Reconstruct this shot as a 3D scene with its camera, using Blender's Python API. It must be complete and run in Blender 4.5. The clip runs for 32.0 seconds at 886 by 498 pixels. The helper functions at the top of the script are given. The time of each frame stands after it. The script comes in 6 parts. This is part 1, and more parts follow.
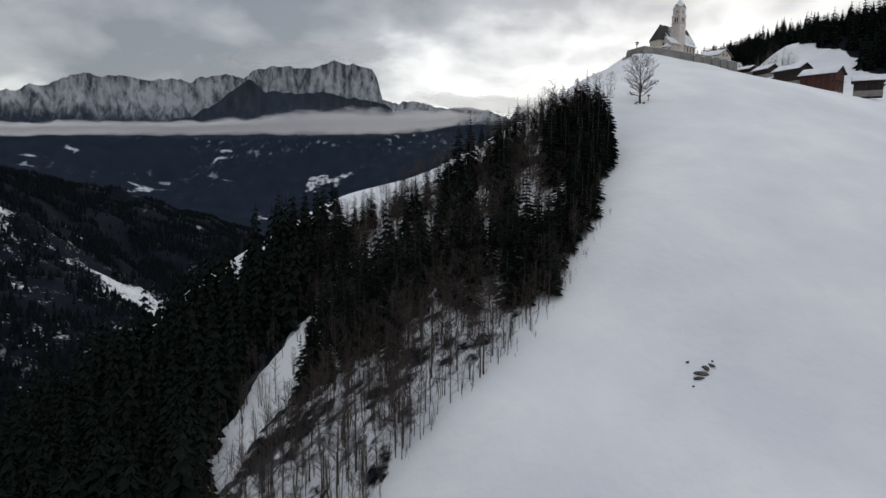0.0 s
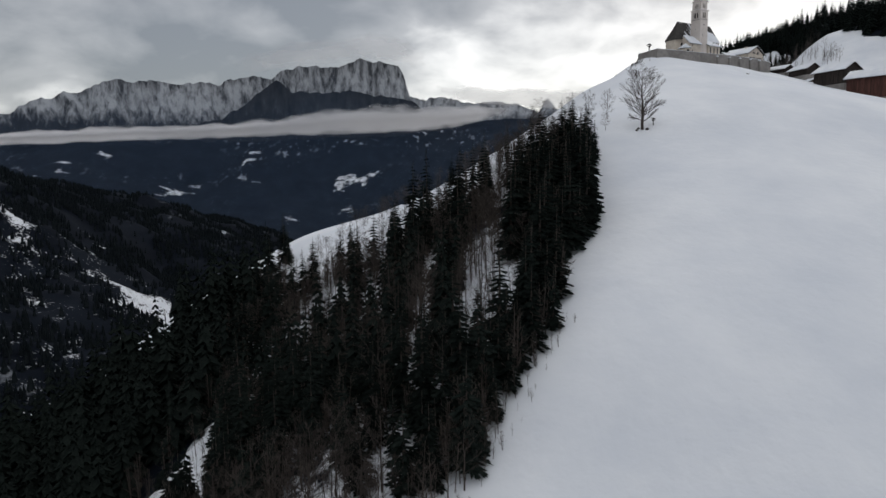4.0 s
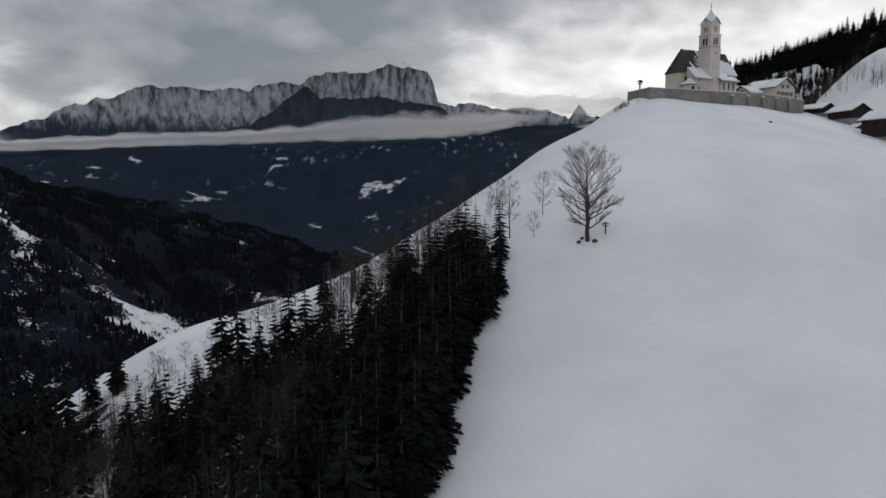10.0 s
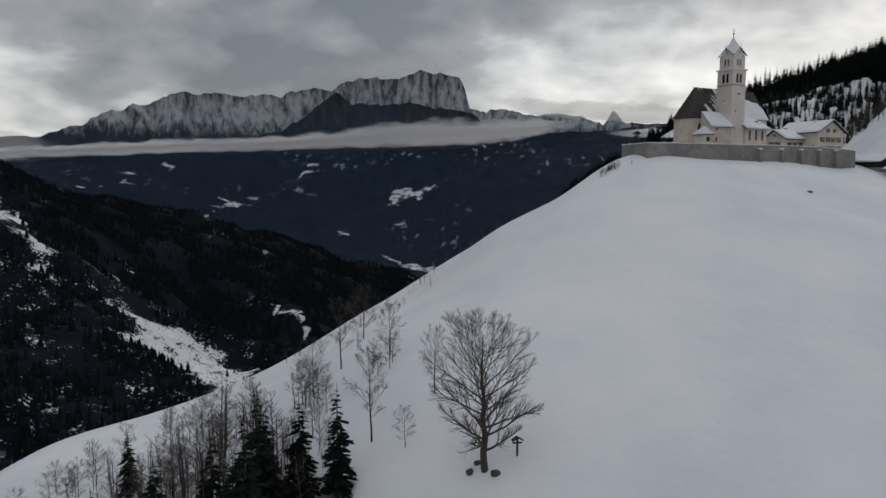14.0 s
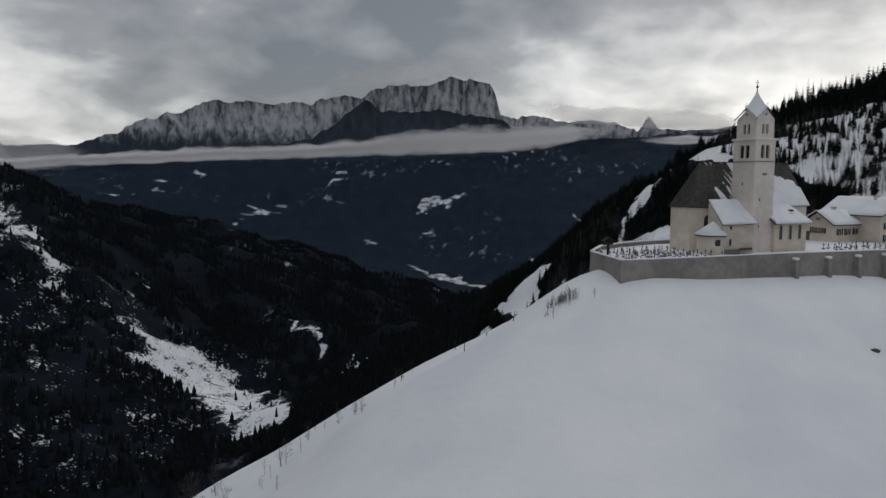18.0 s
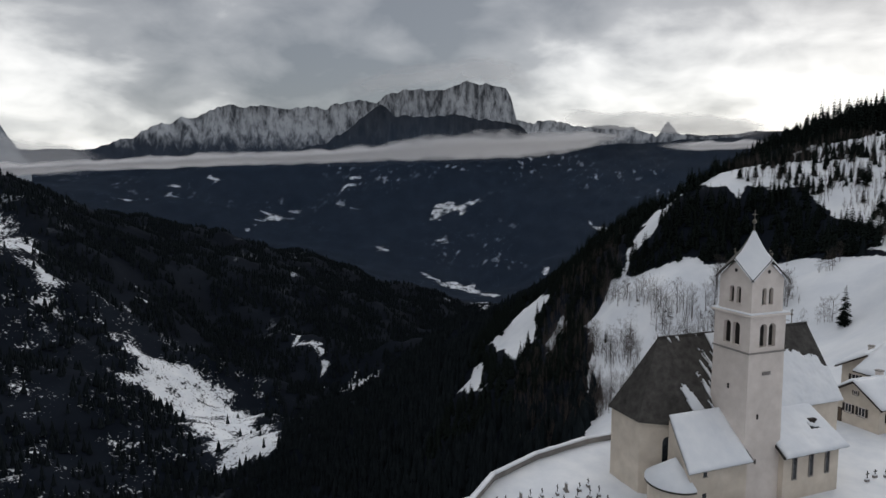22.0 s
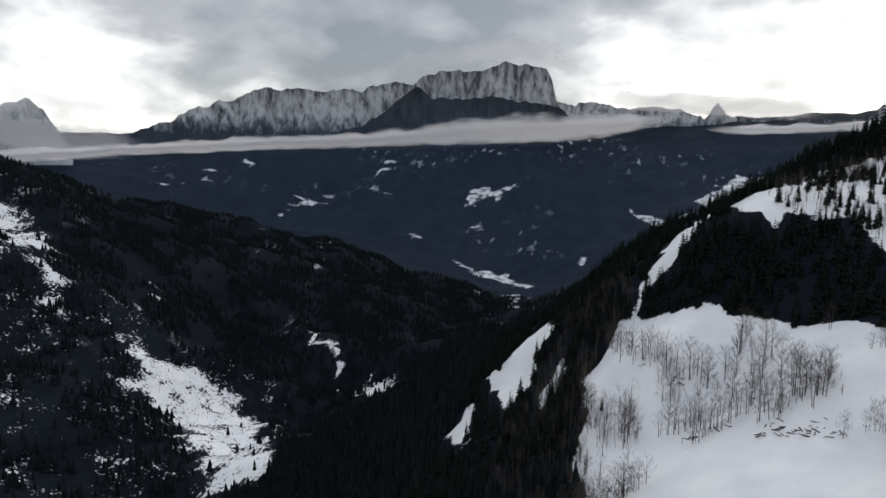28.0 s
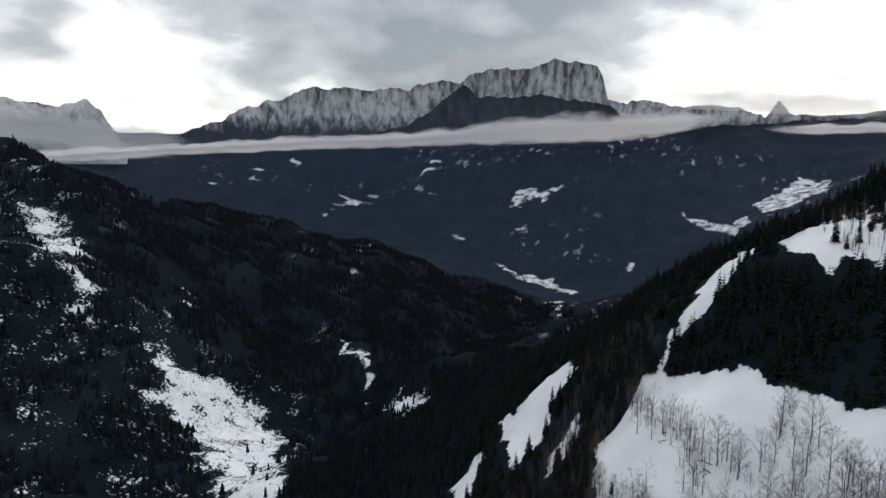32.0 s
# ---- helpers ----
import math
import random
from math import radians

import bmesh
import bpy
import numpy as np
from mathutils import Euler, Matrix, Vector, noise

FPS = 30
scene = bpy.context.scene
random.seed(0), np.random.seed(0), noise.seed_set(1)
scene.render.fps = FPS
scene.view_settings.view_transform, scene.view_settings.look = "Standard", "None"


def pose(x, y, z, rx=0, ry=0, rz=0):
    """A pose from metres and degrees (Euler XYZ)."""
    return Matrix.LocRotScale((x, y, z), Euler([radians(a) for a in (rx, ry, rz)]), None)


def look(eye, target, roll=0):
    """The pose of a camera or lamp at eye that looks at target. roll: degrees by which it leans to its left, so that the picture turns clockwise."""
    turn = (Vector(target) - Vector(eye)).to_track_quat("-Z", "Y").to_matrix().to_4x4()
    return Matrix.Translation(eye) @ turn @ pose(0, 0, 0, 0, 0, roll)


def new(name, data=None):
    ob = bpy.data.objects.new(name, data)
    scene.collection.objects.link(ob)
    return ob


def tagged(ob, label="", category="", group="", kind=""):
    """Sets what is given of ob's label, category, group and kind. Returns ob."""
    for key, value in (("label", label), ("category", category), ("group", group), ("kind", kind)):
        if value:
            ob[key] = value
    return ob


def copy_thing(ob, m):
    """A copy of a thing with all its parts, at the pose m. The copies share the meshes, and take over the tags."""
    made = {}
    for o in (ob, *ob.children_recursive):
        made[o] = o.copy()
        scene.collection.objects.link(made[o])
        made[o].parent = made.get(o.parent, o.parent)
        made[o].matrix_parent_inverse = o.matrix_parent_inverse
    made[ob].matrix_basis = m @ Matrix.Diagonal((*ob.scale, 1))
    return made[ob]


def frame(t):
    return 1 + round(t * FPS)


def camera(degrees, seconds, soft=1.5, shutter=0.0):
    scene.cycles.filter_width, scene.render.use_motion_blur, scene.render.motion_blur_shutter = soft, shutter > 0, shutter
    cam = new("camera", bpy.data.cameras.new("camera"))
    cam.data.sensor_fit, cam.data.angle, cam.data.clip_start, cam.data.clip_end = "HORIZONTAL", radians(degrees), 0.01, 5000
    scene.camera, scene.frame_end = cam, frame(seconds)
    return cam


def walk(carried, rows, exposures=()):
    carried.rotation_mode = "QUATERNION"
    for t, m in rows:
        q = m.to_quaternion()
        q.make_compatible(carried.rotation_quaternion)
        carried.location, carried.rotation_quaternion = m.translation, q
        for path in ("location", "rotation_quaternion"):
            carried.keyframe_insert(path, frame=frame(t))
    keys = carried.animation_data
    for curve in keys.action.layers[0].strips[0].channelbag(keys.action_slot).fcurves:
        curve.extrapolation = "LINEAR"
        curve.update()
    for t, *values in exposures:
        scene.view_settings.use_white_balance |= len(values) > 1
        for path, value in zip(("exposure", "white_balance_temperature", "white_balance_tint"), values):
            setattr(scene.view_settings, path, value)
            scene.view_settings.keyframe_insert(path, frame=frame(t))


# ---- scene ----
cam = camera(69.22, 32.0)
PATH = [
    (0, -122.01, -361.73, -66.41, 0.79, -6.60, 0.67),
    (0.5, -119.22, -356.01, -64.70, 1.53, -6.70, 0.52),
    (1, -116.42, -350.30, -62.91, 2.15, -6.77, 0.36),
    (1.5, -113.66, -344.61, -61.00, 2.66, -6.82, 0.28),
    (2, -111.00, -338.92, -58.94, 3.05, -6.89, 0.03),
    (2.5, -108.44, -333.26, -56.76, 3.18, -6.97, -0.18),
    (3, -105.84, -327.65, -54.55, 3.20, -7.06, -0.32),
    (3.5, -103.21, -322.09, -52.39, 3.47, -7.14, -0.57),
    (5.5, -92.50, -300.89, -46.18, 4.76, -7.04, -0.60),
    (6, -89.62, -295.42, -44.29, 5.15, -7.01, -0.38),
    (6.5, -86.84, -289.85, -42.28, 5.43, -7.01, -0.49),
    (7, -84.13, -284.12, -40.21, 5.50, -7.00, -0.37),
    (7.5, -81.45, -278.23, -38.20, 5.72, -6.95, -0.34),
    (8, -78.81, -272.15, -36.24, 6.01, -6.93, -0.32),
    (8.5, -76.12, -265.94, -34.12, 6.20, -6.86, -0.33),
    (9, -73.48, -259.60, -31.90, 6.26, -6.84, -0.41),
    (9.5, -70.84, -253.21, -29.65, 6.43, -6.80, -0.36),
    (10, -68.26, -246.74, -27.53, 6.67, -6.79, -0.37),
    (10.5, -65.70, -240.19, -25.51, 6.90, -6.69, -0.09),
    (11, -63.14, -233.50, -23.34, 7.26, -6.63, -0.03),
    (11.5, -60.58, -226.73, -20.97, 7.49, -6.57, -0.05),
    (12, -58.09, -219.97, -18.50, 7.65, -6.52, 0.03),
    (12.5, -55.67, -213.31, -16.05, 7.94, -6.45, 0.03),
    (13, -53.35, -206.76, -13.66, 8.47, -6.43, 0.02),
    (13.5, -50.98, -200.10, -11.11, 9.08, -6.40, 0.13),
    (14, -48.63, -193.25, -8.42, 9.68, -6.43, -0.06),
    (14.5, -46.31, -186.29, -5.69, 10.33, -6.32, 0.17),
    (16.5, -37.15, -155.90, 5.00, 11.86, -6.18, 0.07),
    (17, -35.00, -148.44, 7.81, 12.19, -6.10, 0.16),
    (17.5, -32.90, -140.96, 10.54, 12.42, -6.07, 0.18),
    (18, -30.92, -133.47, 13.20, 12.67, -6.04, 0.01),
    (18.5, -28.94, -126.02, 15.84, 12.84, -6.00, 0.08),
    (19, -27.06, -118.61, 18.58, 13.08, -5.94, 0.09),
    (19.5, -25.20, -111.34, 21.40, 13.33, -5.90, 0.09),
    (20, -23.39, -104.26, 24.26, 13.62, -5.86, 0.05),
    (20.5, -21.56, -97.23, 27.13, 13.98, -5.85, 0.09),
    (21, -19.65, -90.09, 30.06, 14.19, -5.84, 0.11),
    (21.5, -17.62, -82.74, 32.80, 14.58, -5.82, 0.11),
    (22, -15.52, -75.18, 35.57, 14.32, -5.86, 0.17),
    (22.5, -13.18, -67.46, 38.29, 14.26, -5.92, 0.15),
    (23, -10.93, -59.69, 40.92, 14.55, -6.02, 0.23),
    (23.5, -8.70, -52.04, 43.59, 15.02, -6.14, 0.27),
    (24, -6.50, -44.50, 46.26, 15.79, -6.26, 0.22),
    (24.5, -4.28, -37.07, 48.94, 16.32, -6.51, 0.23),
    (25, -2.04, -29.72, 51.60, 16.32, -6.74, 0.22),
    (25.5, 0.18, -22.40, 54.26, 16.52, -6.98, 0.21),
    (27.5, 8.14, 6.96, 65.34, 17.76, -7.62, 0.32),
    (28, 10.12, 14.56, 68.05, 18.18, -7.71, 0.33),
    (28.5, 12.08, 22.22, 70.74, 18.43, -7.82, 0.37),
    (29, 13.96, 29.94, 73.44, 18.96, -7.92, 0.42),
    (29.5, 15.78, 37.73, 76.18, 19.36, -7.97, 0.39),
    (30, 17.51, 45.57, 78.98, 20.15, -7.99, 0.41),
    (30.5, 19.22, 53.46, 81.82, 20.96, -8.00, 0.45),
    (31, 20.90, 61.36, 84.68, 21.55, -8.01, 0.46),
    (31.5, 22.52, 69.28, 87.55, 22.16, -8.03, 0.43),
    (32, 24.08, 77.23, 90.44, 22.69, -8.08, 0.48),
]


def pose_at(x, y, z, yaw, pitch, roll):
    a, p = radians(yaw), radians(pitch)
    way = Vector((-math.sin(a) * math.cos(p), math.cos(a) * math.cos(p), math.sin(p)))
    return look((x, y, z), Vector((x, y, z)) + way, roll)


EXPOSURES = [(0, -0.1), (7, -0.15), (12, -0.5), (18, -0.58), (23, -0.14), (28, 0.12), (32, 0.27)]
walk(cam, [(row[0], pose_at(*row[1:])) for row in PATH], EXPOSURES)


import collections

# ---------------------------------------------------------------- world, sun
SUN_TURN, SUN_UP = radians(25), radians(32)
world = bpy.data.worlds.new("overcast_sky")
scene.world = world
world.use_nodes = True


def build_sky():
    nt = world.node_tree
    nt.nodes.clear()
    n, k = nt.nodes.new, nt.links.new
    out, back = n("ShaderNodeOutputWorld"), n("ShaderNodeBackground")
    co, sep = n("ShaderNodeTexCoord"), n("ShaderNodeSeparateXYZ")
    k(co.outputs["Generated"], sep.inputs[0])
    sky = n("ShaderNodeTexSky")
    sky.sky_type, sky.sun_disc, sky.sun_elevation, sky.sun_rotation = "NISHITA", False, SUN_UP, SUN_TURN
    # cloud cover: project the view direction on a ceiling so that clouds flatten towards the horizon
    lift = n("ShaderNodeMath"); lift.operation = "ADD"; lift.inputs[1].default_value = 0.42
    k(sep.outputs["Z"], lift.inputs[0])
    lim = n("ShaderNodeMath"); lim.operation = "MAXIMUM"; lim.inputs[1].default_value = 0.06
    k(lift.outputs[0], lim.inputs[0])
    div = n("ShaderNodeVectorMath"); div.operation = "DIVIDE"
    comb = n("ShaderNodeCombineXYZ")
    for i in range(3):
        k(lim.outputs[0], comb.inputs[i])
    k(co.outputs["Generated"], div.inputs[0]); k(comb.outputs[0], div.inputs[1])
    big, small = n("ShaderNodeTexNoise"), n("ShaderNodeTexNoise")
    for tex, sc, det, dist in ((big, 1.9, 3.0, 0.3), (small, 5.0, 6.0, 0.25)):
        tex.inputs["Scale"].default_value, tex.inputs["Detail"].default_value, tex.inputs["Distortion"].default_value = sc, det, dist
        tex.inputs["Roughness"].default_value = 0.5
        shift = n("ShaderNodeVectorMath"); shift.operation = "ADD"; shift.inputs[1].default_value = SKY_SHIFT
        k(div.outputs[0], shift.inputs[0]); k(shift.outputs[0], tex.inputs["Vector"])
    mix = n("ShaderNodeMath"); mix.operation = "MULTIPLY_ADD"; mix.inputs[1].default_value = 0.42
    k(small.outputs["Fac"], mix.inputs[0])
    half = n("ShaderNodeMath"); half.operation = "MULTIPLY"; half.inputs[1].default_value = 0.62
    k(big.outputs["Fac"], half.inputs[0]); k(half.outputs[0], mix.inputs[2])
    # brighter cloud round the hidden sun and along the horizon
    total = None
    for bearing, up, spread, amount in ((14, 9, 0.90, 0.12), (-50, 7, 0.955, 0.10), (-19, 14, 0.945, -0.055)):
        way = (math.sin(radians(bearing)) * math.cos(radians(up)), math.cos(radians(bearing)) * math.cos(radians(up)), math.sin(radians(up)))
        dot = n("ShaderNodeVectorMath"); dot.operation = "DOT_PRODUCT"; dot.inputs[1].default_value = way
        k(co.outputs["Generated"], dot.inputs[0])
        glow = n("ShaderNodeMapRange"); glow.interpolation_type = "SMOOTHSTEP"
        for i, v in zip((1, 2, 3, 4), (spread, 1.0, 0.0, amount)):
            glow.inputs[i].default_value = v
        k(dot.outputs["Value"], glow.inputs[0])
        if total is None:
            total = glow.outputs[0]
        else:
            both = n("ShaderNodeMath"); k(total, both.inputs[0]); k(glow.outputs[0], both.inputs[1])
            total = both.outputs[0]
    low = n("ShaderNodeMapRange"); low.interpolation_type = "SMOOTHSTEP"
    for i, v in zip((1, 2, 3, 4), (0.03, 0.30, 0.05, -0.03)):
        low.inputs[i].default_value = v
    k(sep.outputs["Z"], low.inputs[0])
    a1 = n("ShaderNodeMath"); k(mix.outputs[0], a1.inputs[0]); k(total, a1.inputs[1])
    a2 = n("ShaderNodeMath"); k(a1.outputs[0], a2.inputs[0]); k(low.outputs[0], a2.inputs[1])
    ramp = n("ShaderNodeValToRGB")
    el = ramp.color_ramp.elements
    el[0].position, el[0].color = 0.40, (0.165, 0.171, 0.182, 1)
    el[1].position, el[1].color = 0.75, (1.02, 1.0, 0.97, 1)
    for p, c in ((0.54, (0.335, 0.336, 0.343, 1)), (0.635, (0.66, 0.655, 0.645, 1))):
        e = el.new(p)
        e.color = c
    k(a2.outputs[0], ramp.inputs[0])
    # a thick overcast is brightest overhead
    zen = n("ShaderNodeMapRange"); zen.interpolation_type = "SMOOTHSTEP"
    for i, v in zip((1, 2, 3, 4), (0.42, 0.95, 1.25, 3.0)):
        zen.inputs[i].default_value = v
    k(sep.outputs["Z"], zen.inputs[0])
    over = n("ShaderNodeVectorMath"); over.operation = "SCALE"
    k(ramp.outputs[0], over.inputs[0]); k(zen.outputs[0], over.inputs["Scale"])
    tint = n("ShaderNodeVectorMath"); tint.operation = "SCALE"; tint.inputs["Scale"].default_value = 0.02
    k(sky.outputs[0], tint.inputs[0])
    plus = n("ShaderNodeVectorMath"); k(over.outputs[0], plus.inputs[0]); k(tint.outputs[0], plus.inputs[1])
    k(plus.outputs[0], back.inputs[0]); back.inputs[1].default_value = 1.0
    k(back.outputs[0], out.inputs[0])


SKY_SHIFT = (3.1, 1.7, 0.4)
build_sky()
sun = new("sun", bpy.data.lights.new("sun", "SUN"))
sun.data.energy, sun.data.angle, sun.data.color = 0.5, radians(20), (1.0, 0.96, 0.9)
sun.matrix_world = look((0, 0, 0), (-math.sin(SUN_TURN) * math.cos(SUN_UP), -math.cos(SUN_TURN) * math.cos(SUN_UP), -math.sin(SUN_UP)))


# ---------------------------------------------------------------- materials
def material(name, stops, scale=1.0, detail=6.0, rough=0.8, bump=0.2, bump_scale=None, metal=0.0, stretch=(1, 1, 1), vary=0.0, spec=0.3, second=None):
    """Noise-driven colours: stops of (position, colour). second: (scale, dark factor) for large stains. vary: per object."""
    m = bpy.data.materials.new(name)
    m.use_nodes = True
    nt = m.node_tree
    n, k, b = nt.nodes.new, nt.links.new, nt.nodes["Principled BSDF"]
    co, mp, tex, ramp = n("ShaderNodeTexCoord"), n("ShaderNodeMapping"), n("ShaderNodeTexNoise"), n("ShaderNodeValToRGB")
    k(co.outputs["Object"], mp.inputs[0]); mp.inputs["Scale"].default_value = stretch
    k(mp.outputs[0], tex.inputs["Vector"])
    tex.inputs["Scale"].default_value, tex.inputs["Detail"].default_value, tex.inputs["Roughness"].default_value = scale, detail, 0.62
    el = ramp.color_ramp.elements
    while len(el) < len(stops):
        el.new(0.5)
    for e, (p, c) in zip(el, stops):
        e.position, e.color = p, (*c, 1)
    k(tex.outputs["Fac"], ramp.inputs[0])
    col = ramp.outputs[0]
    if second:
        t2, mr, mul = n("ShaderNodeTexNoise"), n("ShaderNodeMapRange"), n("ShaderNodeMix")
        mul.data_type, mul.blend_type = "RGBA", "MULTIPLY"
        k(mp.outputs[0], t2.inputs["Vector"]); t2.inputs["Scale"].default_value = second[0]; t2.inputs["Detail"].default_value = 3
        for i, v in zip((1, 2, 3, 4), (0.35, 0.65, second[1], 1.0)):
            mr.inputs[i].default_value = v
        k(t2.outputs["Fac"], mr.inputs[0]); mul.inputs[0].default_value = 1.0
        k(col, mul.inputs[6]); k(mr.outputs[0], mul.inputs[7])
        col = mul.outputs[2]
    if vary:
        info, mr, mul = n("ShaderNodeObjectInfo"), n("ShaderNodeMapRange"), n("ShaderNodeMix")
        mul.data_type, mul.blend_type = "RGBA", "MULTIPLY"
        mr.inputs[3].default_value, mr.inputs[4].default_value = 1 - vary, 1 + vary
        k(info.outputs["Random"], mr.inputs[0]); mul.inputs[0].default_value = 1.0
        k(col, mul.inputs[6]); k(mr.outputs[0], mul.inputs[7])
        col = mul.outputs[2]
    k(col, b.inputs["Base Color"])
    b.inputs["Roughness"].default_value, b.inputs["Metallic"].default_value = rough, metal
    b.inputs["Specular IOR Level"].default_value = spec
    if bump:
        bm_, t3 = n("ShaderNodeBump"), n("ShaderNodeTexNoise")
        k(mp.outputs[0], t3.inputs["Vector"]); t3.inputs["Scale"].default_value = bump_scale or scale * 3; t3.inputs["Detail"].default_value = 5
        bm_.inputs["Strength"].default_value = bump
        k(t3.outputs["Fac"], bm_.inputs["Height"]); k(bm_.outputs[0], b.inputs["Normal"])
    return m


SNOW_A, SNOW_B = (0.66, 0.69, 0.74), (0.78, 0.80, 0.83)
M = {}
M["snow"] = material("snow", [(0.35, SNOW_A), (0.65, SNOW_B)], 0.25, 8, 0.7, 0.25, 1.5, spec=0.2)
M["plaster"] = material("plaster", [(0.3, (0.64, 0.575, 0.53)), (0.7, (0.745, 0.68, 0.635))], 0.8, 8, 0.9, 0.15, 6, second=(0.25, 0.88))
M["plaster_warm"] = material("plaster_warm", [(0.3, (0.60, 0.525, 0.44)), (0.7, (0.71, 0.635, 0.545))], 0.7, 8, 0.9, 0.15, 6, second=(0.3, 0.82))
M["stone"] = material("stone", [(0.3, (0.215, 0.2, 0.19)), (0.7, (0.33, 0.31, 0.29))], 0.7, 9, 0.9, 0.5, 3, second=(0.12, 0.72))
M["shingle"] = material("shingle", [(0.3, (0.028, 0.026, 0.024)), (0.7, (0.07, 0.066, 0.062))], 1.2, 9, 0.85, 0.4, 5, second=(0.3, 0.7), vary=0.25)
M["dark_wood"] = material("dark_wood", [(0.3, (0.013, 0.010, 0.009)), (0.7, (0.045, 0.034, 0.029))], 1.5, 8, 0.85, 0.4, 6, stretch=(1, 1, 0.2), vary=0.3)
M["red_wood"] = material("red_wood", [(0.3, (0.045, 0.018, 0.014)), (0.7, (0.10, 0.045, 0.035))], 1.5, 8, 0.85, 0.4, 6, stretch=(1, 1, 0.2), vary=0.3)
M["wood"] = material("wood", [(0.3, (0.07, 0.05, 0.035)), (0.7, (0.16, 0.12, 0.085))], 2, 8, 0.85, 0.3, 8, vary=0.2)
M["glass"] = material("window_glass", [(0.3, (0.01, 0.012, 0.015)), (0.7, (0.03, 0.033, 0.04))], 2, 3, 0.15, 0.0, spec=0.5)
# near-black: shade inside the tower openings put into the colour; also grave iron
M["dark"] = material("louvre", [(0.3, (0.012, 0.011, 0.01)), (0.7, (0.03, 0.027, 0.024))], 2, 4, 0.8, 0.1)
M["metal"] = material("metal", [(0.3, (0.10, 0.09, 0.08)), (0.7, (0.22, 0.20, 0.17))], 4, 4, 0.45, 0.1, metal=0.8)
M["copper"] = material("spire_sheet", [(0.3, (0.06, 0.055, 0.05)), (0.7, (0.13, 0.12, 0.11))], 2, 4, 0.6, 0.1)
M["bark"] = material("bark", [(0.3, (0.035, 0.028, 0.024)), (0.7, (0.085, 0.07, 0.06))], 3, 8, 0.9, 0.4, 12, vary=0.25)
M["twig"] = material("twig", [(0.3, (0.036, 0.029, 0.026)), (0.7, (0.085, 0.07, 0.062))], 1.5, 5, 0.9, 0.0, vary=0.25)
M["needle"] = material("needle", [(0.3, (0.005, 0.0072, 0.0068)), (0.74, (0.017, 0.022, 0.019)), (0.9, (0.15, 0.16, 0.17))], 1.6, 8, 0.95, 0.0, vary=0.35, spec=0.0)
M["needle_far"] = material("needle_far", [(0.3, (0.007, 0.010, 0.012)), (0.7, (0.020, 0.025, 0.028))], 0.08, 6, 0.95, 0.0, spec=0.0)
M["rock"] = material("rock", [(0.3, (0.045, 0.04, 0.038)), (0.7, (0.13, 0.12, 0.11))], 0.8, 9, 0.9, 0.6, 3)


